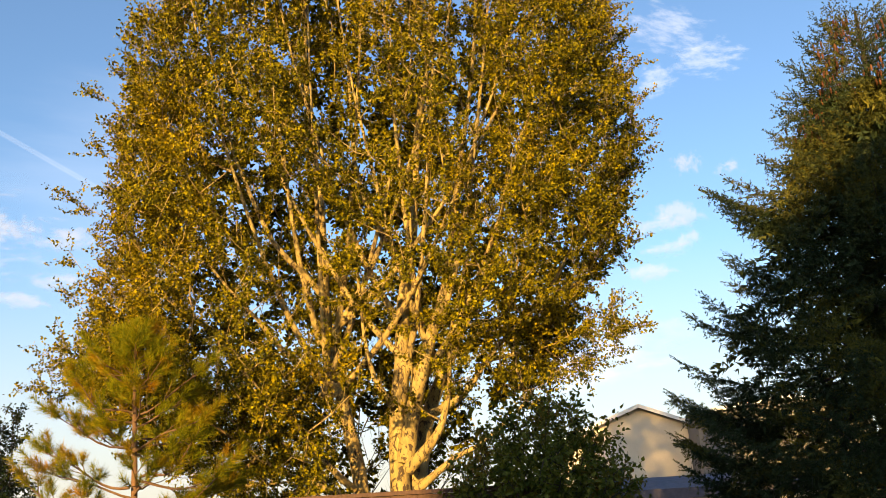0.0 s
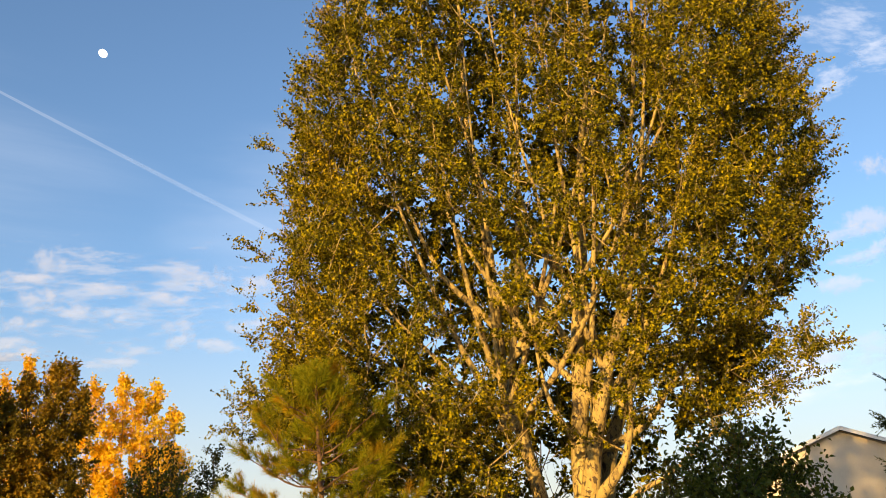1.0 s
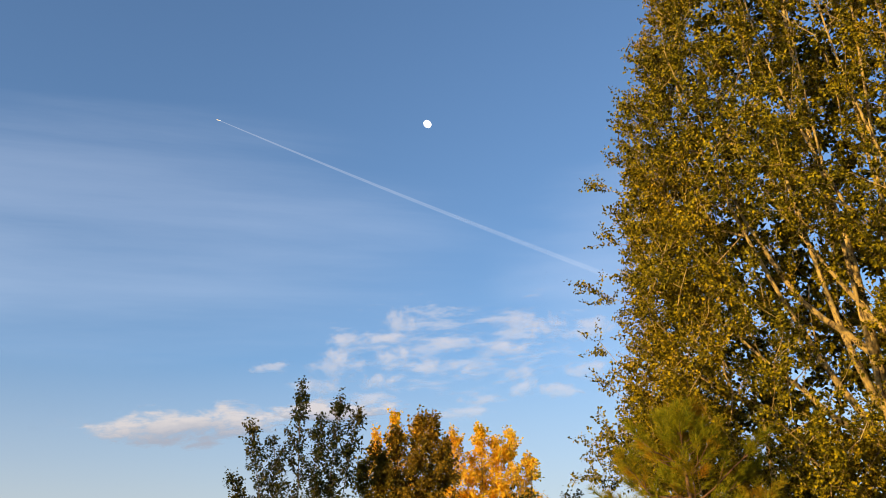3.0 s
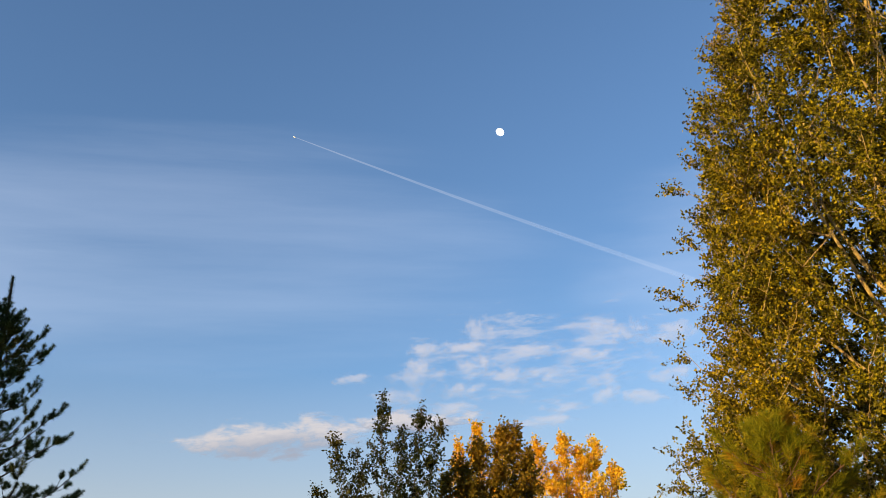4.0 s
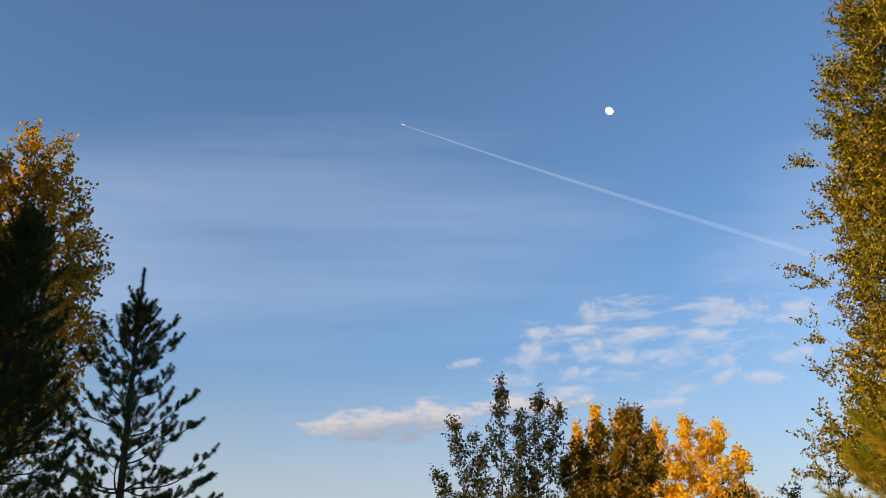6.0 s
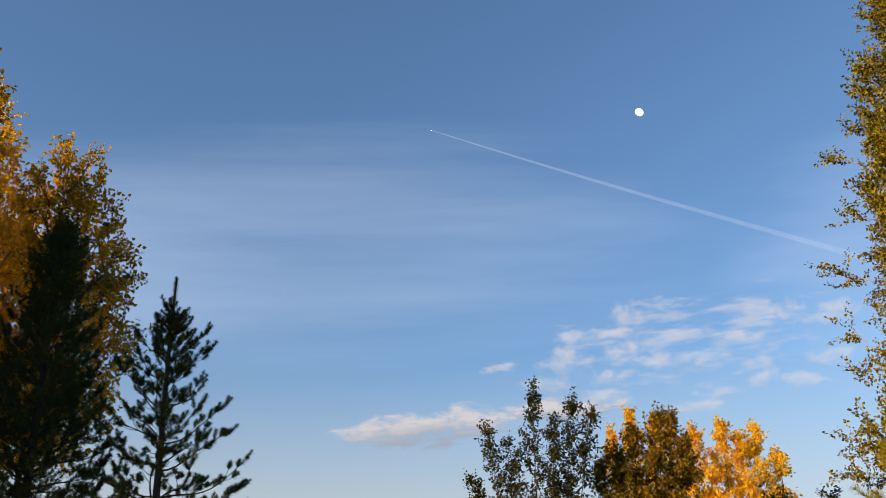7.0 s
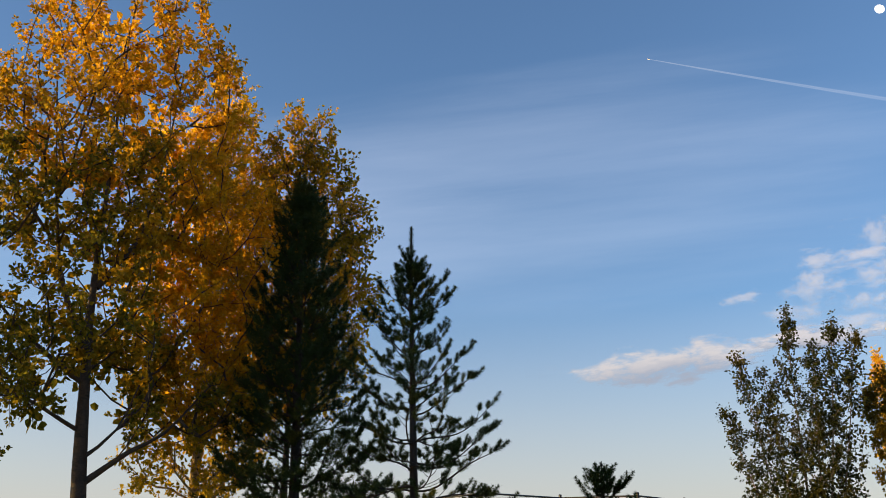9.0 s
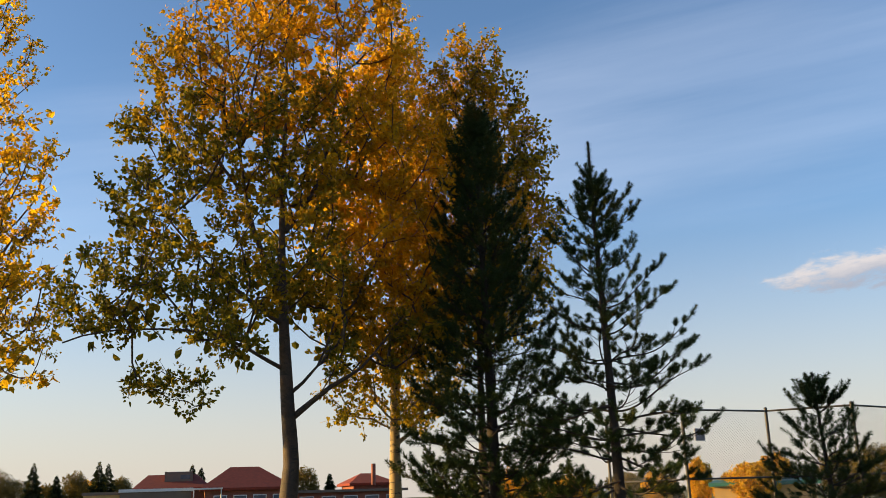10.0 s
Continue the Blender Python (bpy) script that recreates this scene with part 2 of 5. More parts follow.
WISP = cloud_material("wisp", (0.9, 0.9, 0.98), (0.85, 0.86, 0.95), 2.2, 0.62, 0.36, (2.2, 3.4, 1.0), 0.6, 0.62, (0.25, 0.95))
VEIL = cloud_material("veil", (0.68, 0.77, 0.95), (0.66, 0.75, 0.92), 0.9, 0.6, 0.2, (1.2, 4.2, 1.0), 0.62, 0.6, (0.05, 0.9))


# ---- mesh tools ----
class Shape:
    """Gathers vertices and faces for one mesh."""

    def __init__(self):
        self.v, self.f, self.n = [], [], 0

    def add(self, verts, faces):
        self.v.append(np.asarray(verts, float))
        self.f.append(np.asarray(faces, int) + self.n)
        self.n += len(verts)

    def tube(self, pts, radii, sides=8, cap=True):
        pts, radii = np.asarray(pts, float), np.asarray(radii, float)
        k = len(pts)
        tan = np.gradient(pts, axis=0)
        tan /= np.linalg.norm(tan, axis=1)[:, None] + 1e-9
        ref = np.array([1.0, 0, 0]) if abs(tan[0][0]) < 0.8 else np.array([0, 1.0, 0])
        u = np.cross(tan, ref)
        u /= np.linalg.norm(u, axis=1)[:, None] + 1e-9
        w = np.cross(tan, u)
        a = np.arange(sides) * 2 * np.pi / sides
        ring = pts[:, None] + radii[:, None, None] * (u[:, None] * np.cos(a)[:, None] + w[:, None] * np.sin(a)[:, None])
        i, j = np.meshgrid(np.arange(k - 1), np.arange(sides), indexing="ij")
        i, j = i.ravel(), j.ravel()
        jn = (j + 1) % sides
        self.add(ring.reshape(-1, 3), np.stack([i * sides + j, i * sides + jn, (i + 1) * sides + jn, (i + 1) * sides + j], 1))

    def box(self, x0, y0, z0, x1, y1, z1):
        v = [(x, y, z) for z in (z0, z1) for x, y in ((x0, y0), (x1, y0), (x1, y1), (x0, y1))]
        self.add(v, [(3, 2, 1, 0), (4, 5, 6, 7), (0, 1, 5, 4), (1, 2, 6, 5), (2, 3, 7, 6), (3, 0, 4, 7)])

    def leaves(self, at, axis, normal, length, width, rounded=False, fold=0.25):
        """Folded leaves at those points."""
        axis = axis / (np.linalg.norm(axis, axis=1)[:, None] + 1e-9)
        side = np.cross(axis, normal)
        side /= np.linalg.norm(side, axis=1)[:, None] + 1e-9
        up = np.cross(side, axis)
        L, W = length[:, None], width[:, None]
        if rounded:
            rows = [(0, 0), (0.22, 0.5), (0.62, 0.42), (1.0, 0), (0.62, -0.42), (0.22, -0.5)]
            faces = [(0, 1, 2, 3), (0, 3, 4, 5)]
        else:
            rows = [(0, 0), (0.42, 0.5), (1.0, 0), (0.42, -0.5)]
            faces = [(0, 1, 2, 2), (0, 2, 3, 3)]
        v = np.stack([at + axis * L * r + side * W * s + up * W * abs(s) * fold - up * L * 0.12 * r * r for r, s in rows], 1)
        k = len(rows)
        f = (np.arange(len(at)) * k)[:, None, None] + np.array(faces)[None]
        self.add(v.reshape(-1, 3), f.reshape(-1, 4))

    def needles(self, at, way, length, width, rng):
        side = np.cross(way, rng.normal(size=way.shape))
        side /= np.linalg.norm(side, axis=1)[:, None] + 1e-9
        v = np.stack([at - side * width / 2, at + side * width / 2, at + way * length[:, None]], 1)
        i = np.arange(len(at)) * 3
        self.add(v.reshape(-1, 3), np.stack([i, i + 1, i + 2, i + 2], 1))

    def mesh(self, name, mat, smooth=False):
        v, f = np.concatenate(self.v), np.concatenate(self.f)
        tri = f[:, 2] == f[:, 3]
        count = np.where(tri, 3, 4)
        keep = np.ones(f.shape, bool)
        keep[tri, 3] = False
        me = bpy.data.meshes.new(name)
        me.vertices.add(len(v))
        me.vertices.foreach_set("co", v.ravel())
        me.loops.add(int(count.sum()))
        me.loops.foreach_set("vertex_index", f[keep])
        me.polygons.add(len(f))
        me.polygons.foreach_set("loop_start", np.concatenate([[0], np.cumsum(count)[:-1]]))
        me.polygons.foreach_set("use_smooth", np.full(len(f), smooth))
        me.update(calc_edges=True)
        me.materials.append(mat)
        return me


def part(name, shape, mat, parent=None, label="", kind="", smooth=False):
    ob = new(name, shape.mesh(name, mat, smooth))
    ob.parent = parent
    return tagged(ob, label, kind=kind)


def thing(name, label, category, at=(0, 0, 0), group="", kind="", turn=0.0):
    ob = new(name)
    ob.matrix_world = pose(*at, 0, 0, turn)
    ob.empty_display_size = 0.3
    return tagged(ob, label, category, group, kind)


def unit(v):
    return v / (np.linalg.norm(v, axis=-1, keepdims=True) + 1e-9)


# ---- broad-leaved trees ----
def curve(points, step=0.3):
    """A smooth line through a few points."""
    p = np.asarray(points, float)
    q = np.vstack([2 * p[0] - p[1], p, 2 * p[-1] - p[-2]])
    out = []
    for i in range(1, len(q) - 2):
        k = max(2, int(np.linalg.norm(q[i + 1] - q[i]) / step))
        for t in np.arange(k) / k:
            a = 2 * q[i] + (q[i + 1] - q[i - 1]) * t + (2 * q[i - 1] - 5 * q[i] + 4 * q[i + 1] - q[i + 2]) * t * t
            out.append((a + (3 * q[i] - q[i - 1] - 3 * q[i + 1] + q[i + 2]) * t ** 3) / 2)
    out.append(p[-1])
    return np.array(out)


def broad_tree(root, bones, clumps, bark, leaf, rng, twigs=6, per_twig=11, size=0.05, twig=0.45, rounded=False,
               tip=0.006, thick=2.2, lift=0.5, droop=0.5, sides=8, full=None, behind=0.2, grown=2.2):
    """Grows a tree on its bones: (part name, points, base radius, tip radius). Each clump of leaves gets a branch from the
    nearest fitting place of what stands already; branches thicken towards the trunk. All in the root's own frame."""
    pos, par, own, least = [], [], [], []
    for b, (name, pts, r0, r1) in enumerate(bones):
        line = curve(pts)
        for i, p in enumerate(line):
            if i == 0:
                up = -1 if not pos else int(np.argmin(np.linalg.norm(np.array(pos) - p, axis=1)))
            else:
                up = len(pos) - 1
            pos.append(p)
            par.append(up)
            own.append(b)
            least.append(r1 + (r0 - r1) * (1 - i / (len(line) - 1)) ** 2.2)
    fixed = len(pos)
    c = np.asarray(clumps, float)
    skeleton = np.array(pos)
    near = np.array([np.min(np.linalg.norm(skeleton - p, axis=1)) for p in c])
    buf = np.zeros((fixed + len(c) * 14, 3))
    buf[:fixed] = skeleton
    count, ends = fixed, []
    for p in c[np.argsort(near)]:
        d = buf[:count] - p
        flat = np.hypot(d[:, 0], d[:, 1])
        score = np.linalg.norm(d, axis=1) + 0.9 * np.maximum(0, d[:, 2] + lift * flat)
        a = int(np.argmin(score))
        start, gap = buf[a].copy(), np.linalg.norm(p - buf[a])
        k = min(12, max(2, int(gap / 0.3)))
        mid = start + (p - start) * 0.5 + np.array([0, 0, -0.12 * gap]) + rng.normal(size=3) * 0.06 * gap
        last = a
        for t in (np.arange(k) + 1) / k:
            q = start * (1 - t) ** 2 + 2 * mid * t * (1 - t) + p * t * t
            buf[count] = q
            par.append(last)
            own.append(-1)
            least.append(tip)
            last = count
            count += 1
        ends.append((last, unit(p - mid)))
    pos = buf[:count]
    load = np.zeros(count)
    r = np.array(least)
    for i in range(count - 1, -1, -1):
        load[i] = max(load[i], tip ** thick)
        free = load[i] ** (1 / thick)
        r[i] = free if own[i] < 0 else least[i]
        if par[i] >= 0:
            load[par[i]] += load[i]
    kids = {}
    for i in range(count):
        kids.setdefault(par[i], []).append(i)
    for b in range(len(bones)):
        idx = [i for i in range(fixed) if own[i] == b]
        s = Shape()
        pts = pos[idx]
        rr = r[idx]
        wob = np.array([noise.noise(Vector(p) * 2.5) for p in pts])
        s.tube(pts, rr * (1 + 0.12 * wob), sides + 4)
        part(bones[b][0], s, bark, root, smooth=True)
    branches = Shape()
    starts = [i for i in range(fixed, count) if own[par[i]] >= 0 or kids[par[i]][0] != i]
    for i in starts:
        line = [par[i], i]
        while line[-1] in kids:
            line.append(kids[line[-1]][0])
        rr = r[line]
        rr[0] = min(rr[0], rr[1] * 1.15)
        branches.tube(pos[line], rr, 6 if rr[1] > 0.025 else 4 if rr[1] > 0.011 else 3)
    crown = Shape()
    e = np.array([pos[i] for i, _ in ends])
    w = np.array([d for _, d in ends])
    core = np.array([e[:, 0].mean(), e[:, 1].mean(), e[:, 2].mean()])
    n = len(e) * twigs
    at = np.repeat(e, twigs, 0)
    out = at - core
    out[:, 2] *= 0.3
    way = unit(np.repeat(w, twigs, 0) * 0.9 + unit(out) * 0.5 + rng.normal(size=(n, 3)) * 0.75 + np.array([0, 0, 0.35]))
    long = twig * rng.uniform(0.45, 1.15, n)
    at = at - np.repeat(w, twigs, 0) * rng.uniform(0, 0.3, n)[:, None]
    for i in range(0, n, 3):
        branches.tube(np.array([at[i], at[i] + way[i] * long[i] * 0.55 + [0, 0, 0.01], at[i] + way[i] * long[i]]), np.array([tip, tip * 0.8, tip * 0.5]) * 0.7, 3)
    m = n * per_twig
    t = rng.uniform(0.12, 1.05, m)
    base = np.repeat(at, per_twig, 0) + np.repeat(way * long[:, None], per_twig, 0) * t[:, None]
    axis = unit(rng.normal(size=(m, 3)) + np.repeat(way, per_twig, 0) * 0.5 + np.array([0, 0, -droop]))
    base = base + axis * rng.uniform(0.3, 0.8, m)[:, None] * size
    nor = unit(rng.normal(size=(m, 3)) * 1.0 + np.array([0, 0, 0.35]) + unit(base - core) * 0.8)
    s = size * rng.uniform(0.65, 1.25, m)
    if full is not None:
        keep = full(base) | (rng.uniform(size=m) < behind)
        s = np.where(full(base), s, s * grown)[keep]
        base, axis, nor, m = base[keep], axis[keep], nor[keep], int(keep.sum())
    crown.leaves(base, axis, nor, s * 1.15, s * rng.uniform(0.7, 0.95, m), rounded)
    part("branchwork", branches, bark, root, kind="stuff", smooth=True)
    part("crown", crown, leaf, root, kind="stuff")
    return root


def fill(rng, count, low, high, inside, apart):
    """Points spread through a body, no two closer than apart."""
    got = np.zeros((0, 3))
    tries = 0
    while len(got) < count and tries < count * 40:
        tries += 1
        p = rng.uniform(low, high)
        if inside(p) and (not len(got) or np.min(np.sum((got - p) ** 2, axis=1)) > apart ** 2):
            got = np.vstack([got, p])
    return got


# ---- conifers ----
def needle_mesh(root, T, needle, per_brush, prick, fine, splay, rng):
    """Needles round every shoot of T: rows of foot, direction and length. The end of a shoot is blunt."""
    n = len(T) * per_brush
    t = rng.uniform(0, 1.18, n)
    end = t > 1
    t = np.minimum(t, 1)
    way = np.repeat(T[:, 3:6], per_brush, 0)
    at = np.repeat(T[:, :3], per_brush, 0) + way * (np.repeat(T[:, 6], per_brush) * t)[:, None]
    rad = rng.normal(size=(n, 3))
    rad = unit(rad - way * np.sum(rad * way, 1)[:, None])
    ahead = np.where(end, 0.8, rng.uniform(*splay, n))
    aside = np.where(end, rng.uniform(0, 1.0, n), rng.uniform(0.6, 1.0, n))
    dirn = unit(way * ahead[:, None] + rad * aside[:, None])
    green = Shape()
    green.needles(at, dirn, prick * rng.uniform(0.7, 1.15, n) * np.where(end, 0.7, 1.0), fine, rng)
    part("needles", green, needle, root, kind="stuff")


def brush_pine(root, height, reach, climb, needle, bark, rng, trunk=0.1, lowest=1.0, whorl=0.45, per=5, shoot=0.16, start=0.3, per_brush=120,
               prick=0.062, fine=0.007, crest=1.0, splay=(0.2, 0.8), side=0.4, brush=0.17, hook=0.3, core=0, sway=0.04, gaps=0.2):
    """A pine with open whorls: boughs that turn up at the end, side twigs, and stout bottle brushes of needles in knots along them."""
    k = 26
    stem = np.array([[sway * math.sin(3 * t), sway * math.sin(4 * t + 1) - 0.8 * sway, height * t] for t in np.linspace(0, 1, k)])
    s = Shape()
    s.tube(stem, trunk * (1 - 0.94 * np.linspace(0, 1, k) ** 0.9) + 0.007, 12)
    part("trunk", s, bark, root, smooth=True)
    wood, T = Shape(), []

    def add(foot, way, long):
        T.append((*foot, *way, long))

    def knot(q, way, across, n, spread=0.8):
        """A few brushes from one place."""
        for _ in range(n):
            w = unit(way * 0.7 + across * rng.normal() * spread * 0.6 + rng.normal(size=3) * 0.25 + np.array([0, 0, rng.uniform(0.0, 0.8)]))
            add(q, w, brush * rng.uniform(0.6, 1.15))

    q = 0.0
    while q < crest * 0.75:
        add(np.array([*stem[-1][:2], height - q - brush * 1.1]), np.array([0, 0, 1.0]), brush)
        q += brush * 0.85
    z = height - crest * 0.55
    short = True
    while z > lowest:
        d = height - z
        for b in range(per):
            a = 2 * math.pi * (b + rng.uniform(-0.35, 0.35)) / per + z * 5.3
            R = reach(d) * rng.uniform(0.75, 1.08) * (0.62 if short else 1.0)
            up = climb(d) + rng.uniform(-0.15, 0.12)
            out, across = np.array([math.cos(a), math.sin(a), 0]), np.array([-math.sin(a), math.cos(a), 0])
            t = np.linspace(0, 1, max(6, int(R / 0.1)))
            foot = np.array([np.interp(z / height, np.linspace(0, 1, k), stem[:, 0]), np.interp(z / height, np.linspace(0, 1, k), stem[:, 1]), z + rng.uniform(-0.09, 0.06)])
            rise = R * ((up - hook) * t + hook * t ** 2.6 + 0.05 * np.sin(t * 6 + b))
            line = foot + out * (R * t)[:, None] + np.array([0, 0, 1.0]) * rise[:, None] + across * (0.08 * R * np.sin(t * 3 + 2 * b))[:, None]
            wood.tube(line, (0.007 + 0.008 * R) * (1 - 0.8 * t), 5)
            tip = unit(line[-1] - line[-2])
            turned = unit(tip + [0, 0, 0.3])
            add(line[-1] - tip * brush * 0.8, tip, brush)
            add(line[-1], turned, brush * rng.uniform(0.7, 1.2))
            if R > 0.6:
                knot(line[-2], tip, across, 2, 1.2)
            long = R * math.hypot(1, up)
            u = (start if R < 0.7 else start + 0.1) * rng.uniform(0.6, 1.3)
            while u < 0.97:
                f = u * (len(line) - 1)
                i = min(len(line) - 2, int(f))
                q = line[i] + (line[i + 1] - line[i]) * (f - i)
                along = unit(line[i + 1] - line[i])
                for sgn in (-1, 1):
                    if rng.uniform() < gaps:
                        continue
                    sl = min(0.5, (0.06 + side * R * (1.1 - u)) * rng.uniform(0.6, 1.15))
                    way = unit(along * 0.75 + across * sgn * rng.uniform(0.35, 1.0) + np.array([0, 0, rng.uniform(-0.15, 0.5)]))
                    end = q + way * sl
                    if sl > 0.14:
                        wood.tube(np.array([q, q + way * sl * 0.5 - [0, 0, 0.02], end]), np.array([0.006, 0.005, 0.003]), 3)
                    w = unit(way + np.array([0, 0, rng.uniform(0.1, 0.9)]))
                    add(end - w * min(sl, brush) * 0.4, w, brush * rng.uniform(0.75, 1.15))
                    if sl > 0.2:
                        knot(q + (end - q) * rng.uniform(0.55, 0.9), way, across, 1 + int(sl > 0.34))
                if rng.uniform() < 0.4:
                    knot(q, along, across, 1)
                u += shoot / max(long, 0.3) * rng.uniform(0.8, 1.25)
        z -= whorl * rng.uniform(0.8, 1.2) * (0.55 if short else 1.0)
        short = d < crest * 0.8
    for _ in range(core):
        z = lowest + (height - lowest - 0.4) * rng.uniform(0, 1) ** 1.2
        a, q = rng.uniform(0, 2 * math.pi), reach(height - z) * rng.uniform(0.1, 0.75)
        add(np.array([q * math.cos(a), q * math.sin(a), z + 0.4 * q]), unit(np.array([math.cos(a), math.sin(a), rng.uniform(0.2, 1.4)])), brush * 1.3)
    part("boughwork", wood, bark, root, kind="stuff", smooth=True)
    needle_mesh(root, np.array(T), needle, per_brush, prick, fine, splay, rng)


def fan_spruce(root, height, reach, needle, bark, rng, seen, trunk=0.16, lowest=0.5, proud=()):
    """A spruce: tiers of sagging boughs with herringbone twigs of short stout shoots, some hanging. proud: boughs (height, turn, reach) that stand out."""
    k = 24
    stem = np.array([[0, 0, height * t] for t in np.linspace(0, 1, k)])
    s = Shape()
    s.tube(stem, trunk * (1 - 0.94 * np.linspace(0, 1, k)) + 0.006, 12)
    part("trunk", s, bark, root, smooth=True)
    wood, T = Shape(), []
    boughs = list(proud)
    z, turn = lowest, 0.0
    while z < height - 0.25:
        per = 11 if z < 4.5 else 8
        for b in range(per):
            boughs.append((z + rng.uniform(-0.07, 0.07), 2 * math.pi * (b + rng.uniform(-0.3, 0.3)) / per + turn, reach(z) * rng.uniform(0.8, 1.05)))
        z += 0.4 if z < 4.5 else 0.19
        turn += 0.9
    for z, a, R in boughs:
        out, across = np.array([math.cos(a), math.sin(a), 0]), np.array([-math.sin(a), math.cos(a), 0])
        f = z / height
        rise, sag = np.interp(f, [0, 0.5, 0.72, 0.85, 1], [-0.3, -0.16, 0.1, 0.5, 1.1]), np.interp(f, [0, 0.6, 0.85], [0.16, 0.12, 0.0])
        t = np.linspace(0, 1, max(5, int(R / 0.12)))
        line = np.array([0, 0, z]) + out * (R * t)[:, None] + np.array([0, 0, 1.0]) * (R * (rise * t - sag * np.sin(t * 3.1) + 0.14 * t ** 3))[:, None] + across * (0.06 * R * np.sin(3 * t + a * 5))[:, None]
        wood.tube(line, (0.005 + 0.008 * R) * (1.02 - t), 4)
        away = max(0.12, R - 1.25)
        while away < R:
            g = away / R * (len(line) - 1)
            i = min(len(line) - 2, int(g))
            q = line[i] + (line[i + 1] - line[i]) * (g - i)
            along = unit(line[i + 1] - line[i])
            for sgn in (-1, 1):
                sl = min(0.5, 0.16 + 0.5 * (R - away)) * rng.uniform(0.7, 1.1)
                way = unit(along * 0.8 + across * sgn * rng.uniform(0.5, 0.95) + np.array([0, 0, rng.uniform(-0.3, 0.12)]))
                end = q + way * sl - [0, 0, 0.12 * sl]
                m = max(1, int(sl / 0.105))
                for j in range(m):
                    c = q + (end - q) * (j + 0.2) / m
                    T.append((*c, *unit(way + rng.normal(size=3) * 0.15), 0.13))
                    flat = np.cross(way, [0, 0, 1])
                    for hand in (-1, 1):
                        w = unit(way * 0.8 + flat * hand * rng.uniform(0.4, 0.8) + np.array([0, 0, rng.uniform(-0.35, 0.3)]))
                        T.append((*c, *w, rng.uniform(0.08, 0.14)))
                    if f < 0.75 and rng.uniform() < 0.6:
                        T.append((*c, *unit(np.array([0, 0, -1.0]) + rng.normal(size=3) * 0.35 + way * 0.4), rng.uniform(0.1, 0.19)))
            away += 0.085 * rng.uniform(0.85, 1.2)
        e = unit(line[-1] - line[-2])
        for hand in (-0.6, 0, 0.6):
            T.append((*line[-1], *unit(e + across * hand + [0, 0, 0.15]), 0.15 if hand else 0.18))
    for j in range(4):
        T.append((0, 0, height - 0.1 * j - 0.13, 0, 0, 1.0, 0.13))
    part("boughwork", wood, bark, root, kind="stuff", smooth=True)
    T = np.array(T)
    outer = np.hypot(T[:, 0], T[:, 1]) > 0.55 * np.array([reach(h) for h in T[:, 2]])
    T = T[(seen(T) & outer) | (rng.uniform(size=len(T)) < 0.08)]
    needle_mesh(root, T, needle, 20, 0.03, 0.011, (0.45, 0.95), rng)
    n = 8500
    z, a = height * rng.uniform(0.15, 0.88, n) ** 1.15, rng.uniform(0, 2 * np.pi, n)
    q = np.array([reach(h) for h in z]) * rng.uniform(0.1, 0.78, n)
    inner = np.stack([q * np.cos(a), q * np.sin(a), z - 0.15 * q, np.cos(a), np.sin(a), rng.uniform(-0.8, 0.2, n), np.full(n, 0.22)], 1)
    needle_mesh(root, inner, needle, 14, 0.1, 0.035, (0.2, 0.9), rng)
    return T


# ---- ground ----
def disc(radius, rings, sides):
    s = Shape()
    r = radius * (np.arange(rings + 1) / rings) ** 3
    a = np.arange(sides) * 2 * np.pi / sides
    v = np.stack([r[:, None] * np.cos(a), r[:, None] * np.sin(a), np.zeros((rings + 1, sides))], 2).reshape(-1, 3)
    i, j = np.meshgrid(np.arange(rings), np.arange(sides), indexing="ij")
    i, j = i.ravel(), j.ravel()
    k = (j + 1) % sides
    s.add(v, np.stack([i * sides + j, (i + 1) * sides + j, (i + 1) * sides + k, i * sides + k], 1))
    return s


ground = part("ground", disc(4500.0, 14, 48), GRASS)
tagged(ground, "flat dry autumn lawn and field", "ground", kind="structure")


# ---- sky: moon, aircraft, vapour trail, clouds ----
def sky_patch(name, label, az, el, wide, high, mat, tilt=0.0, far=3600.0, category="cloud", group=""):
    """A patch of far sky, its size in degrees."""
    s = Shape()
    a, b = far * math.tan(radians(wide / 2)), far * math.tan(radians(high / 2))
    s.add([(-a, -b, 0), (a, -b, 0), (a, b, 0), (-a, b, 0)], [(0, 1, 2, 3)])
    ob = part(name, s, mat)
    layer = ob.data.uv_layers.new(name="UVMap")
    for i, c in enumerate(((-1, -1), (1, -1), (1, 1), (-1, 1))):
        layer.data[i].uv = c
    eye = Vector((0, 0, 1.6))
    ob.matrix_world = look(eye + bearing(az, el) * far, eye + bearing(az, el) * far * 2, tilt)
    return tagged(ob, label, category, group, "structure")


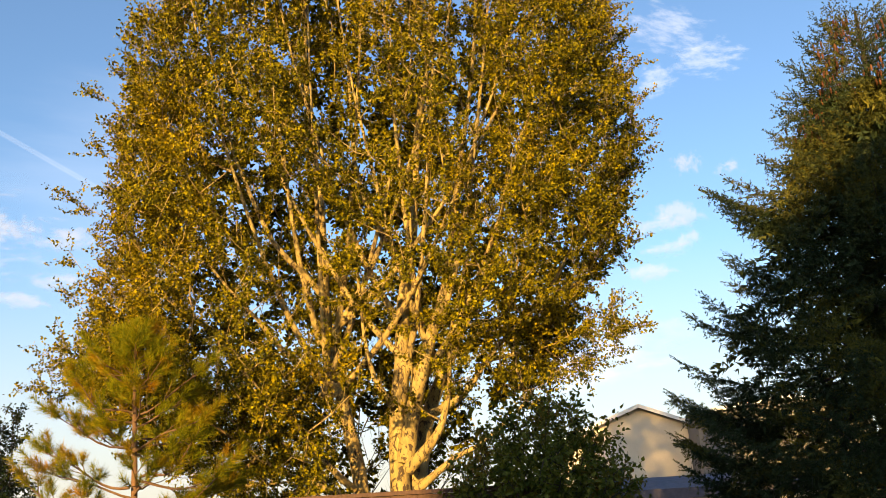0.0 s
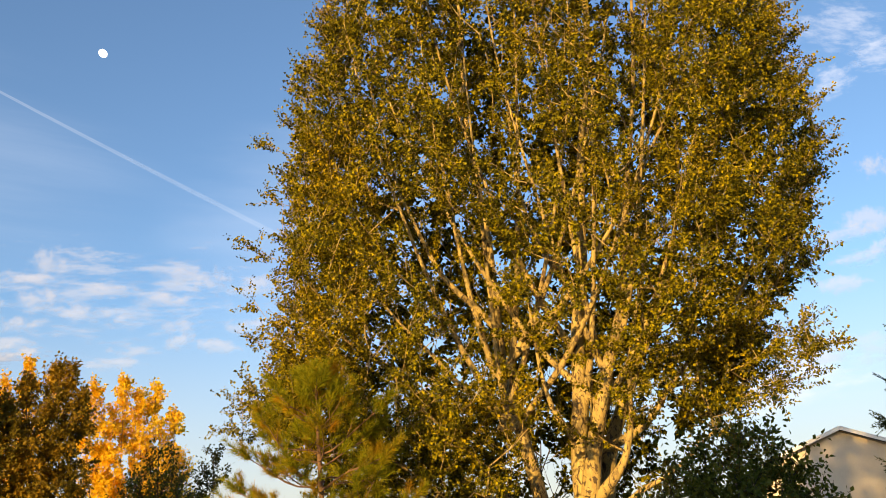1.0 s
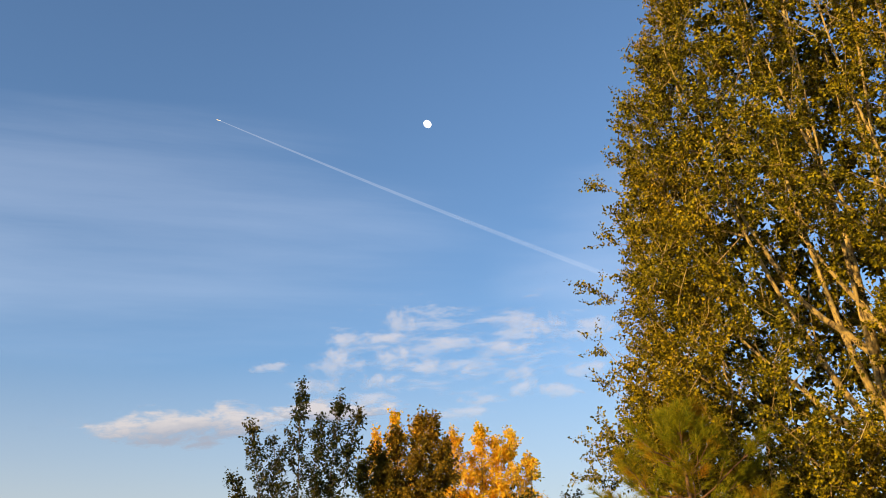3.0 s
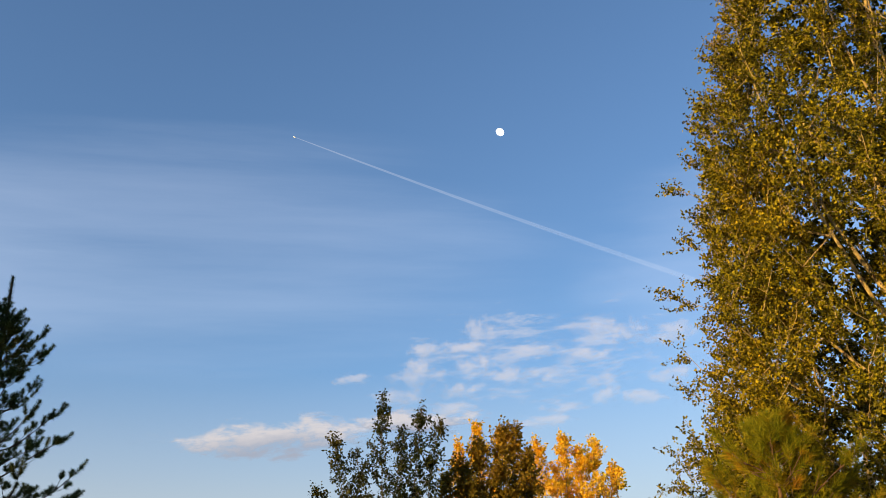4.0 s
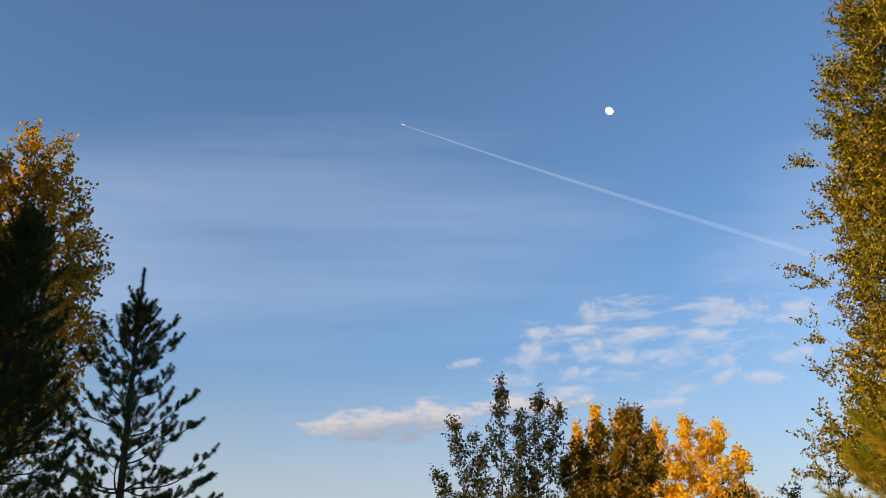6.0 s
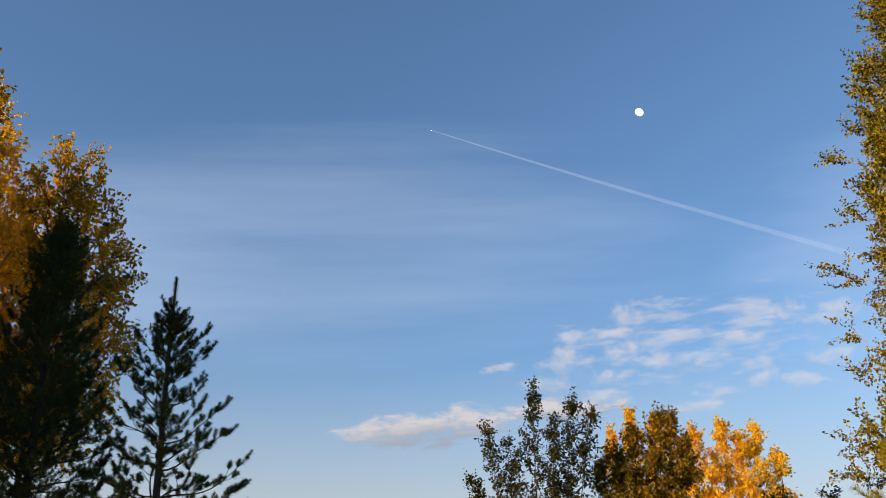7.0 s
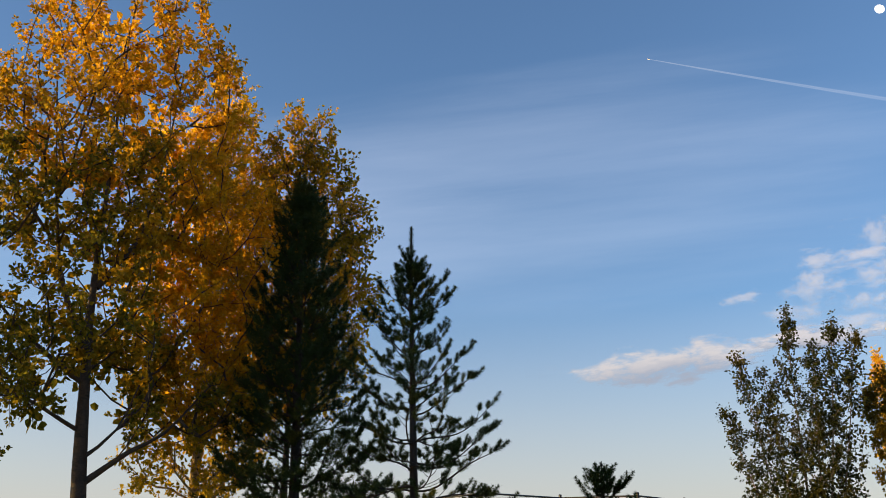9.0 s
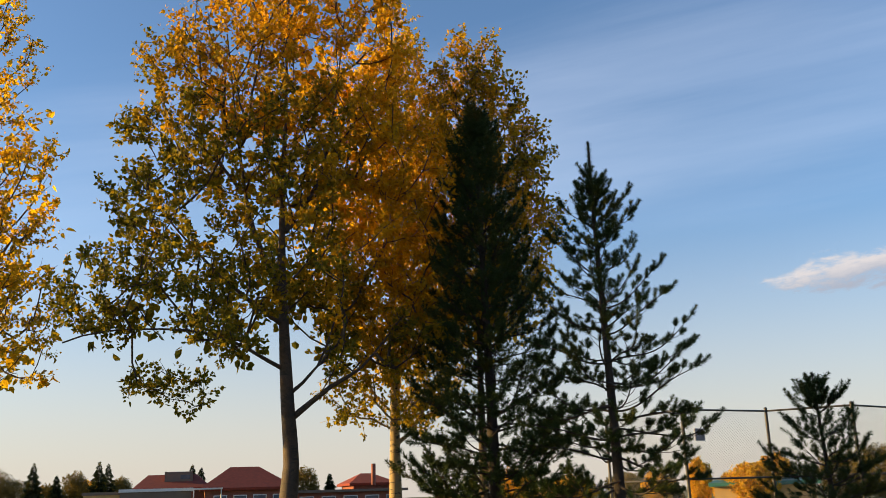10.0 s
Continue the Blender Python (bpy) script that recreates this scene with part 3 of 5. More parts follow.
SMALL_CLOUDS = [(35.6, 18.4, 3.0, 2.2), (36.6, 17.3, 3.8, 1.3), (39.0, 17.3, 3.1, 1.3), (39.6, 16.2, 2.5, 1.5), (39.7, 15.5, 4.4, 2.0),
                (43.9, 15.5, 3.6, 1.1), (40.9, 14.4, 4.7, 1.4), (37.0, 14.7, 2.8, 1.4), (35.9, 16.2, 3.4, 1.7), (33.6, 15.5, 4.1, 1.6),
                (32.4, 16.9, 4.7, 1.3), (31.2, 15.2, 2.7, 0.9), (29.0, 16.4, 4.1, 1.4), (27.7, 18.0, 4.4, 1.6), (26.0, 17.6, 3.6, 2.0),
                (27.9, 14.8, 3.8, 1.3), (30.4, 13.4, 3.6, 1.0), (27.8, 14.0, 2.8, 1.3), (25.6, 13.7, 3.8, 1.3), (23.6, 14.8, 4.1, 1.4),
                (23.2, 17.3, 4.1, 1.8), (31.7, 12.6, 5.6, 1.1), (37.4, 13.6, 4.4, 1.2)]
SIDE_CLOUDS = [(-16.1, 20.4, 2.4, 1.8), (-15.2, 17.5, 3.8, 2.2), (-13.8, 17.0, 4.4, 1.5), (-15.6, 16.0, 2.6, 1.6), (-14.2, 15.5, 4.0, 1.2),
               (-18.5, 19.8, 2.4, 1.4), (-13.0, 14.2, 4.0, 1.5), (-12.0, 10.5, 8.0, 2.4)]
for i, (az, el, wide, high) in enumerate(SMALL_CLOUDS + SIDE_CLOUDS):
    sky_patch("cloud", "small flat white cloud with ragged edges", az, el, wide * 1.2, high * 1.2, CUMULUS, 3 * (i % 3), group="small clouds")
sky_patch("cloud_field", "faint field of thin white cloud", 31.5, 16.6, 24.0, 8.5, FAINT, 2)
sky_patch("cloud_bank", "long low grey-white cloud with a painted sunlit upper edge", 48.2, 12.0, 18.0, 3.6, BANK, 4)
sky_patch("cloud_bank", "low grey-white cloud strip above the treetops", 39.5, 12.9, 13.0, 2.3, BANK, 1)
for az, el, wide, high, tilt in ((-16.2, 28.4, 7.5, 4.2, -24), (-18.4, 26.4, 5.6, 3.4, -8), (-15.0, 25.6, 3.4, 3.0, 0),
                                 (-9.0, 9.0, 12.0, 5.0, 4)):
    sky_patch("wisp", "thin white cloud wisps", az, el, wide, high, WISP, tilt)
for az, el, wide, high, tilt in ((58.0, 22.5, 60.0, 20.0, 5), (84.0, 19.0, 60.0, 20.0, 8), (18.0, 20.0, 26.0, 20.0, -6)):
    sky_patch("veil", "faint high veil of cloud", az, el, wide, high, VEIL, tilt, 3800.0)


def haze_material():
    m, nodes, links = material("painted_haze_glow")
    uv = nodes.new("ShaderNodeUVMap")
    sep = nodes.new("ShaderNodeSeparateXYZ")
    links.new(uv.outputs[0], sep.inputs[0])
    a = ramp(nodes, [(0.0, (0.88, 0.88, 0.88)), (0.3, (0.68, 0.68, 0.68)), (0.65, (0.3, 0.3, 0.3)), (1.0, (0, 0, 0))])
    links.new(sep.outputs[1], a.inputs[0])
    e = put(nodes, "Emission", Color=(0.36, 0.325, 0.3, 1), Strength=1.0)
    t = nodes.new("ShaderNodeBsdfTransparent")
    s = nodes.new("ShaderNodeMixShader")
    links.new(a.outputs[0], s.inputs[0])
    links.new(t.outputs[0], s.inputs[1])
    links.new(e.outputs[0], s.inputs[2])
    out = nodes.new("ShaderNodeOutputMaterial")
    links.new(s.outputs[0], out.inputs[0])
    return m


# Haze painted as a glowing shell over the low sky, thinning upward.
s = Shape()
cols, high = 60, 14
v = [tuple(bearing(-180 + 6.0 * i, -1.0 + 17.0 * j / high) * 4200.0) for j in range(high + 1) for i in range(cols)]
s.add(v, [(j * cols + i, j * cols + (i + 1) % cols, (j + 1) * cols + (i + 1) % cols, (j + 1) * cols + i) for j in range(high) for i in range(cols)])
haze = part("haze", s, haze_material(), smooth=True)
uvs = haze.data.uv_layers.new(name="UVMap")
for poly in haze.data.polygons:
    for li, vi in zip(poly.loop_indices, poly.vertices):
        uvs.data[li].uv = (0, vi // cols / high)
tagged(haze, "glowing band painted as pale haze round the horizon", "haze", kind="structure")


def trail_material():
    m, nodes, links = material("vapour")
    uv = nodes.new("ShaderNodeUVMap")
    sep = nodes.new("ShaderNodeSeparateXYZ")
    links.new(uv.outputs[0], sep.inputs[0])
    mp = nodes.new("ShaderNodeMapping")
    mp.inputs["Scale"].default_value = (40, 1.0, 1)
    links.new(uv.outputs[0], mp.inputs[0])
    n = put(nodes, "TexNoise", Scale=1.0, Detail=5.0, Roughness=0.6)
    links.new(mp.outputs[0], n.inputs["Vector"])
    ab = nodes.new("ShaderNodeMath")
    ab.operation = "ABSOLUTE"
    links.new(sep.outputs[1], ab.inputs[0])
    across = ramp(nodes, [(0.0, (0.72, 0.72, 0.72)), (0.45, (0.95, 0.95, 0.95)), (1.0, (0, 0, 0))])
    links.new(ab.outputs[0], across.inputs[0])
    along = ramp(nodes, [(0.0, (0.23, 0.23, 0.23)), (0.4, (0.17, 0.17, 0.17)), (1.0, (0.11, 0.11, 0.11))])
    links.new(sep.outputs[0], along.inputs[0])
    a = mixed(nodes, links, 1.0, across.outputs[0], along.outputs[0], "MULTIPLY")
    r = ramp(nodes, [(0.25, (0.6, 0.6, 0.6)), (0.7, (1, 1, 1))])
    links.new(n.outputs[0], r.inputs[0])
    a = mixed(nodes, links, 1.0, a, r.outputs[0], "MULTIPLY")
    e = put(nodes, "Emission", Color=(0.9, 0.92, 1.0, 1), Strength=0.64)
    t = nodes.new("ShaderNodeBsdfTransparent")
    s = nodes.new("ShaderNodeMixShader")
    links.new(a, s.inputs[0])
    links.new(t.outputs[0], s.inputs[1])
    links.new(e.outputs[0], s.inputs[2])
    out = nodes.new("ShaderNodeOutputMaterial")
    links.new(s.outputs[0], out.inputs[0])
    return m


PLANE_AT, FAR_END, SKY_R = bearing(48.0, 30.3), bearing(14.0, 16.2), 3400.0
s = Shape()
rows = 24
across = PLANE_AT.cross(FAR_END).normalized()
v = []
for i in range(rows + 1):
    t = i / rows
    d = PLANE_AT.slerp(FAR_END, t)
    w = 1.4 + 13.0 * t ** 0.8
    mid = d * SKY_R + Vector((0, 0, 1.6)) + across * 6.0 * math.sin(t * 5)
    v += [mid + across * w, mid - across * w]
s.add(v, [(2 * i, 2 * i + 1, 2 * i + 3, 2 * i + 2) for i in range(rows)])
trail = part("vapour_trail", s, trail_material())
uvs = trail.data.uv_layers.new(name="UVMap")
for poly in trail.data.polygons:
    for li, vi in zip(poly.loop_indices, poly.vertices):
        uvs.data[li].uv = (vi // 2 / rows, 1 - 2 * (vi % 2))
tagged(trail, "long straight white vapour trail behind an aircraft", "vapour trail", kind="structure")

white_paint = solid_material("aircraft_paint", (0.85, 0.85, 0.85), (0.75, 0.75, 0.78), 0.2, 0.35, 0.0)
plane = thing("aircraft", "tiny distant white jet aircraft", "aircraft")
heading = (PLANE_AT - FAR_END).normalized()
plane.matrix_world = Matrix.Translation(PLANE_AT * SKY_R + Vector((0, 0, 1.6)) + heading * 4) @ heading.to_track_quat("X", "Z").to_matrix().to_4x4()
s = Shape()
s.tube([(-6, 0, 0), (-4, 0, 0), (2, 0, 0), (5, 0, 0), (6.5, 0, 0)], [0.2, 0.8, 1.0, 0.8, 0.1], 10)
part("fuselage", s, white_paint, plane, smooth=True)
for sgn in (-1, 1):
    s = Shape()
    s.add([(1.5, 0, -0.2), (-1, 0, -0.2), (-3.2, 6 * sgn, 0.2), (-2.2, 6 * sgn, 0.2), (1.5, 0, 0.1), (-1, 0, 0.1), (-3.2, 6 * sgn, 0.35), (-2.2, 6 * sgn, 0.35)],
          [(0, 1, 2, 3), (4, 5, 6, 7), (0, 3, 7, 4), (1, 2, 6, 5), (2, 3, 7, 6)])
    part("wing", s, white_paint, plane)
s = Shape()
s.add([(-4, -0.1, 0.5), (-6, -0.1, 0.5), (-6.6, -0.1, 2.6), (-5.6, -0.1, 2.6), (-4, 0.1, 0.5), (-6, 0.1, 0.5), (-6.6, 0.1, 2.6), (-5.6, 0.1, 2.6)],
      [(0, 1, 2, 3), (4, 5, 6, 7), (0, 3, 7, 4), (1, 2, 6, 5), (2, 3, 7, 6)])
part("tail_fin", s, white_paint, plane)


def moon_material():
    m, nodes, links = material("moon_rock")
    co = nodes.new("ShaderNodeTexCoord")
    n = put(nodes, "TexNoise", Scale=0.06, Detail=4.0, Roughness=0.55)
    links.new(co.outputs["Object"], n.inputs["Vector"])
    r = ramp(nodes, [(0.38, (0.62, 0.64, 0.72)), (0.56, (0.95, 0.93, 0.9))])
    links.new(n.outputs[0], r.inputs[0])
    e = put(nodes, "Emission", Strength=0.85)
    links.new(r.outputs[0], e.inputs[0])
    out = nodes.new("ShaderNodeOutputMaterial")
    links.new(e.outputs[0], out.inputs[0])
    return m


s = Shape()
k, q = 24, 12
lat = np.linspace(-np.pi / 2, np.pi / 2, q + 1)
s.tube(np.stack([np.zeros(q + 1), np.zeros(q + 1), np.sin(lat)], 1) * 16.5, np.cos(lat) * 16.5 + 0.01, k)
moon = part("moon", s, moon_material(), smooth=True)
moon.matrix_world = look(bearing(33.38, 30.56) * 3500 + Vector((0, 0, 1.6)), (0, 0, 1.6), 40) @ Matrix.Diagonal((1.0, 0.86, 1.0, 1.0))
tagged(moon, "pale gibbous daytime moon with grey patches", "moon", kind="structure")


# ---- the large silver-leaved poplar ----
def local(pts, at):
    return np.asarray(pts, float) - np.asarray(at, float)


rng = np.random.default_rng(3)
ROOT = np.array((-0.62, 12.0, 0.0))
poplar = thing("poplar_tree", "large multi-stemmed poplar with pale bark and olive-gold leaves", "tree", ROOT)
ZS = np.array([1.9, 2.4, 3.0, 3.8, 4.8, 5.8, 6.6, 7.5, 8.4, 9.3, 10.6, 12.5, 14.5])
XL = np.array([-2.9, -3.4, -4.4, -4.8, -4.6, -4.4, -4.5, -4.45, -4.2, -3.85, -3.4, -2.7, -1.4])
XR = np.array([-0.2, 0.2, 0.9, 1.6, 2.3, 2.65, 2.9, 2.85, 2.75, 2.65, 2.4, 1.7, 0.2])


def in_poplar(p):
    x, y, z = p
    l, r = np.interp(z, ZS, XL), np.interp(z, ZS, XR)
    c, h = (l + r) / 2, (r - l) / 2
    e = ((x - c) / h) ** 2 + ((y - 12.2) / (h * 0.95)) ** 2
    if e > 1 or z < 1.9 or z > 14.5:
        return False
    if z > 7.0 and abs(x + 1.55 - 0.1 * (z - 7.0)) < 0.16 and y < 13.2:
        return False
    if z < 3.0 and -1.2 < x < 0.75 and y < 12.6:
        return False
    if z < 8 and -2.3 < x < 0.7 and y < 12.1 and rng.uniform() < 0.42:
        return False
    if e < 0.45 and rng.uniform() < 0.3:
        return False
    if z > 12.5 and rng.uniform() < 0.5:
        return False
    return noise.noise(Vector((x * 1.05, y * 1.05, z * 0.7))) > -0.16


clumps = fill(rng, 2500, (-5.5, 8.0, 1.9), (3.2, 16.5, 14.5), in_poplar, 0.3)
tips = np.array([(-5.1, 11.6, 6.15), (-4.9, 11.7, 6.0), (-5.0, 11.7, 5.3), (-5.05, 11.9, 4.8), (-5.3, 12.1, 3.8), (-5.0, 12.1, 3.9), (-4.7, 12, 3.6),
                 (2.5, 11.6, 5.0), (2.3, 11.7, 4.8), (2.2, 12.0, 4.2), (2.05, 11.8, 3.9), (1.7, 11.8, 3.55), (1.3, 12, 3.9), (2.8, 11.9, 6.5), (1.4, 11.8, 3.5), (-4.3, 11.9, 3.1)])
low_left = fill(rng, 150, (-4.4, 10.3, 1.7), (-1.5, 12.6, 3.7), lambda p: p[0] > -4.4 + 0.9 * (3.2 - p[2]) * (p[2] < 3.2), 0.25)


def in_rim(p):
    l, r = np.interp(p[2], ZS, XL), np.interp(p[2], ZS, XR)
    c, h = (l + r) / 2, (r - l) / 2
    e = ((p[0] - c) / h) ** 2 + ((p[1] - 12.2) / (h * 0.95)) ** 2
    return 0.7 < e < 0.97 and abs(p[0] - c) > 0.55 * h and p[2] < 10.3


rim = fill(rng, 540, (-5.2, 9.8, 3.2), (3.0, 13.6, 10.3), in_rim, 0.28)
low_right = fill(rng, 48, (0.8, 11.0, 2.9), (2.4, 12.4, 4.1), lambda p: p[2] > 3.0 + 0.6 * max(0, p[0] - 1.3), 0.28)
low_tips = fill(rng, 16, (-5.35, 11.6, 3.4), (-4.4, 12.4, 4.5), lambda p: p[2] < 4.6 + 0.5 * (p[0] + 4.4), 0.2)
left_side = fill(rng, 130, (-5.0, 10.6, 3.3), (-3.3, 13.0, 7.5), lambda p: p[0] > np.interp(p[2], ZS, XL) + 0.05, 0.22)
clumps = np.vstack([clumps, tips, low_left, low_right, rim, low_tips, left_side])
bones = [("trunk", [(-0.68, 12, 0), (-0.7, 12, 1.5), (-0.72, 12, 2.7), (-0.63, 12, 3.6), (-0.58, 12, 4.4), (-0.44, 12.1, 5.2), (-0.35, 12.1, 6.1), (-0.24, 12.2, 7.2), (0, 12.2, 8.6), (0.1, 12.2, 11), (0, 12.2, 13.5)], 0.185, 0.02),
         ("limb", [(-0.62, 11.9, 2.3), (-0.55, 11.85, 2.75), (-0.4, 11.8, 3.3), (-0.21, 11.9, 3.96), (0.01, 12, 4.6), (0.13, 12, 5.3), (0.3, 12, 6.3), (0.6, 12, 8), (0.8, 12, 10)], 0.13, 0.02),
         ("limb", [(-0.55, 12.15, 1.9), (-0.42, 12.2, 2.5), (-0.3, 12.3, 3.0), (0.1, 12.5, 3.9), (0.7, 12.8, 5.2), (1.1, 13, 7), (1.2, 13, 9)], 0.14, 0.02),
         ("limb", [(-0.6, 11.8, 2.2), (-0.29, 11.6, 2.49), (-0.13, 11.55, 2.75), (-0.02, 11.5, 3.2), (0.05, 11.3, 3.9), (0.4, 11, 5)], 0.085, 0.02),
         ("limb", [(-0.5, 11.9, 1.95), (-0.02, 11.7, 2.3), (0.36, 11.6, 2.47), (0.9, 11.5, 2.9)], 0.06, 0.02),
         ("limb", [(-0.76, 11.85, 3.0), (-0.98, 11.8, 3.38), (-1.1, 11.8, 3.95), (-1.15, 11.7, 4.8)], 0.055, 0.02),
         ("limb", [(-0.3, 12.1, 2.9), (0.15, 12, 3.12), (0.48, 11.9, 3.54), (0.78, 11.9, 3.85), (1.3, 11.8, 4.3), (1.9, 11.7, 5.3)], 0.06, 0.02),
         ("limb", [(0.5, 11.9, 3.55), (0.95, 11.8, 3.6), (1.5, 11.8, 3.8)], 0.04, 0.015),
         ("trunk", [(-1.1, 12.1, 0), (-1.2, 12.1, 1.8), (-1.3, 12.1, 2.5), (-1.47, 12.1, 3.3), (-1.61, 12.1, 4.1), (-1.64, 12.1, 5), (-1.68, 12.1, 6.1), (-1.82, 12.1, 7.2), (-1.86, 12.1, 8.6), (-1.8, 12.1, 11)], 0.15, 0.02),
         ("limb", [(-1.2, 12, 1.7), (-1.5, 11.8, 1.98), (-2.15, 11.5, 2.25), (-3.0, 11.3, 2.9)], 0.07, 0.02),
         ("limb", [(-1.3, 12, 2.0), (-1.57, 11.8, 2.28), (-1.82, 11.7, 2.58), (-2.05, 11.6, 2.88), (-2.6, 11.4, 3.5)], 0.055, 0.02),
         ("limb", [(-1.47, 12, 3.28), (-2.13, 11.7, 3.77), (-2.43, 11.6, 4.17), (-2.81, 11.5, 4.6), (-3.7, 11.4, 5.8)], 0.055, 0.015),
         ("limb", [(-1.64, 12, 4.55), (-1.89, 11.8, 4.84), (-2.27, 11.7, 5.27), (-2.66, 11.6, 6.2), (-2.85, 11.6, 6.8), (-3.2, 11.6, 8.5)], 0.055, 0.015),
         ("limb", [(-0.5, 12.1, 4.8), (-0.95, 11.9, 5.6), (-1.15, 11.8, 6.4), (-1.2, 11.8, 7.8)], 0.06, 0.02)]
for k in range(15):
    x0, z0 = (-0.6 + 0.25 * (k % 3), 3.0 + 0.35 * (k % 4)) if k % 2 else (-1.5 - 0.1 * (k % 3), 3.2 + 0.35 * (k % 4))
    x1, y1 = -3.4 + 5.6 * k / 14 + rng.uniform(-0.2, 0.2), 11.2 + rng.uniform(-0.4, 0.7)
    dx = x1 - x0
    bones.append(("limb", [(x0, 12.0, z0), (x0 + 0.3 * dx, 11.8, z0 + 1.0), (x0 + 0.62 * dx, 0.5 * (y1 + 12) - 0.1, z0 + 2.7), (x0 + 0.9 * dx, y1, z0 + 4.8), (x1, y1, z0 + 7.0)], 0.05, 0.01))
bones = [(n, local(p, ROOT), a, b) for n, p, a, b in bones]
broad_tree(poplar, bones, local(clumps, ROOT), POPLAR_BARK, POPLAR_LEAF, rng, twigs=6, per_twig=34, size=0.0345, twig=0.36, lift=0.7, tip=0.0045,
           full=lambda p: (p[:, 1] < 0.9) & (p[:, 2] < 10.2), behind=0.3, grown=2.5)


# ---- aspens beside the pines ----
def aspen(name, label, at, top, width, low, count, leaf, seed, radius=0.14, bones=None, group="", squeeze=1.0, size=0.057, lean=0.0, apart=0.28, shape=None, per_twig=17, bark=None, full=None, body=None):
    r = np.random.default_rng(seed)
    root = thing(name, label, "tree", at, group)
    if shape is None:
        shape = lambda f: math.sin(math.pi * min(1, max(0, 0.12 + 0.85 * f)) ** 0.8) ** 0.7

    def inside(p):
        f = (p[2] - low) / (top - low)
        if not 0 <= f <= 1:
            return False
        if body is not None:
            return body(p) and noise.noise(Vector(p) * 0.9 + Vector((seed, 0, 0))) > -0.14
        h = width * shape(f)
        cx = lean * f
        return ((p[0] - cx) / h) ** 2 + ((p[1]) / (h * squeeze)) ** 2 < 1 and noise.noise(Vector(p) * 0.9 + Vector((seed, 0, 0))) > -0.22

    pts = fill(r, count, (-width * 1.3, -width * 1.3 * squeeze, low), (width * 1.3, width * 1.3 * squeeze, top), inside, apart)
    if bones is None:
        bones = [("trunk", [(0, 0, 0), (0.03, 0.02, low * 0.7), (lean * 0.3, 0.05, (low + top) / 2), (lean * 0.9, 0, top - 0.3)], radius, 0.012)]
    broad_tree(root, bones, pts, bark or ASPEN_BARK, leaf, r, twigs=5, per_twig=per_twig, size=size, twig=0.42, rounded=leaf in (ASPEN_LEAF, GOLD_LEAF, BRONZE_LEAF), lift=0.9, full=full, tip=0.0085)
    return root


front = [("trunk", [(0, 0.02, 0), (0, 0.05, 0.9), (0, -0.01, 1.6), (0, 0.045, 2.3), (0, -0.02, 3.15), (0, -0.1, 4.5), (0, -0.15, 6.0), (0, -0.12, 8), (0, -0.1, 10), (0, 0, 11.6)], 0.19, 0.015),
         ("limb", [(0, 0, 2.95), (0.1, 0.62, 3.45), (0.15, 1.1, 3.75), (0.25, 1.7, 4.5)], 0.055, 0.015),
         ("limb", [(0, -0.05, 3.3), (0.2, 0.4, 3.75), (0.3, 0.7, 4.6)], 0.035, 0.012),
         ("limb", [(0, -0.12, 4.9), (0.05, -0.6, 5.9), (0.1, -0.85, 7.2), (0.1, -1.1, 9.2)], 0.06, 0.012),
         ("limb", [(0, -0.1, 4.4), (0.3, -1.0, 5.0), (0.5, -1.9, 5.9), (0.5, -2.4, 6.6)], 0.045, 0.012),
         ("limb", [(0, -0.1, 5.9), (-0.2, 0.5, 7.0), (-0.2, 0.75, 8.5), (-0.2, 0.9, 10)], 0.05, 0.012),
         ("limb", [(0, -0.05, 3.7), (0.3, -1.2, 4.2), (0.4, -2.6, 4.2), (0.5, -3.2, 4.0)], 0.035, 0.012)]
FRONT_Z = [3.2, 3.6, 4.2, 5.0, 5.8, 7.4, 8.5, 9.5, 10.6, 11.8]
FRONT_L = [-1.8, -2.4, -3.0, -3.5, -3.2, -2.75, -2.35, -1.9, -1.4, -0.3]
FRONT_R = [0.4, 1.5, 2.3, 2.5, 2.6, 2.5, 2.1, 1.8, 1.3, 0.3]


def front_crown(p):
    l, h = np.interp(p[2], FRONT_Z, FRONT_L), np.interp(p[2], FRONT_Z, FRONT_R)
    if p[2] < 4.5 and -0.6 < p[1] < 0.5 or p[2] < 3.7 and p[1] > -1.1:
        return False
    return ((p[1] - (l + h) / 2) / ((h - l) / 2)) ** 2 + (p[0] / 1.7) ** 2 < 1


aspen("aspen_tree", "tall aspen with half-turned green and orange leaves, sunlit top painted in gold", (-15.06, 2.1, 0), 11.8, 3.2, 3.2, 620, ASPEN_LEAF, 17, size=0.062, per_twig=18, bones=front, squeeze=1.4, full=lambda p: p[:, 0] > -0.8, group="aspens in a row",
      body=front_crown)
aspen("aspen_tree", "aspen with trunk painted sunlit pale and golden orange leaves", (-16.75, 4.08, 0), 11.5, 1.5, 3.1, 540, GOLD_LEAF, 12, per_twig=14, radius=0.16, bark=SUNLIT_BARK, full=lambda p: p[:, 0] > -0.5, group="aspens in a row", lean=-0.35,
      shape=lambda f: float(np.interp(f, [0, 0.15, 0.5, 0.75, 0.9, 1], [0.7, 0.95, 1.0, 0.72, 0.42, 0.15])))
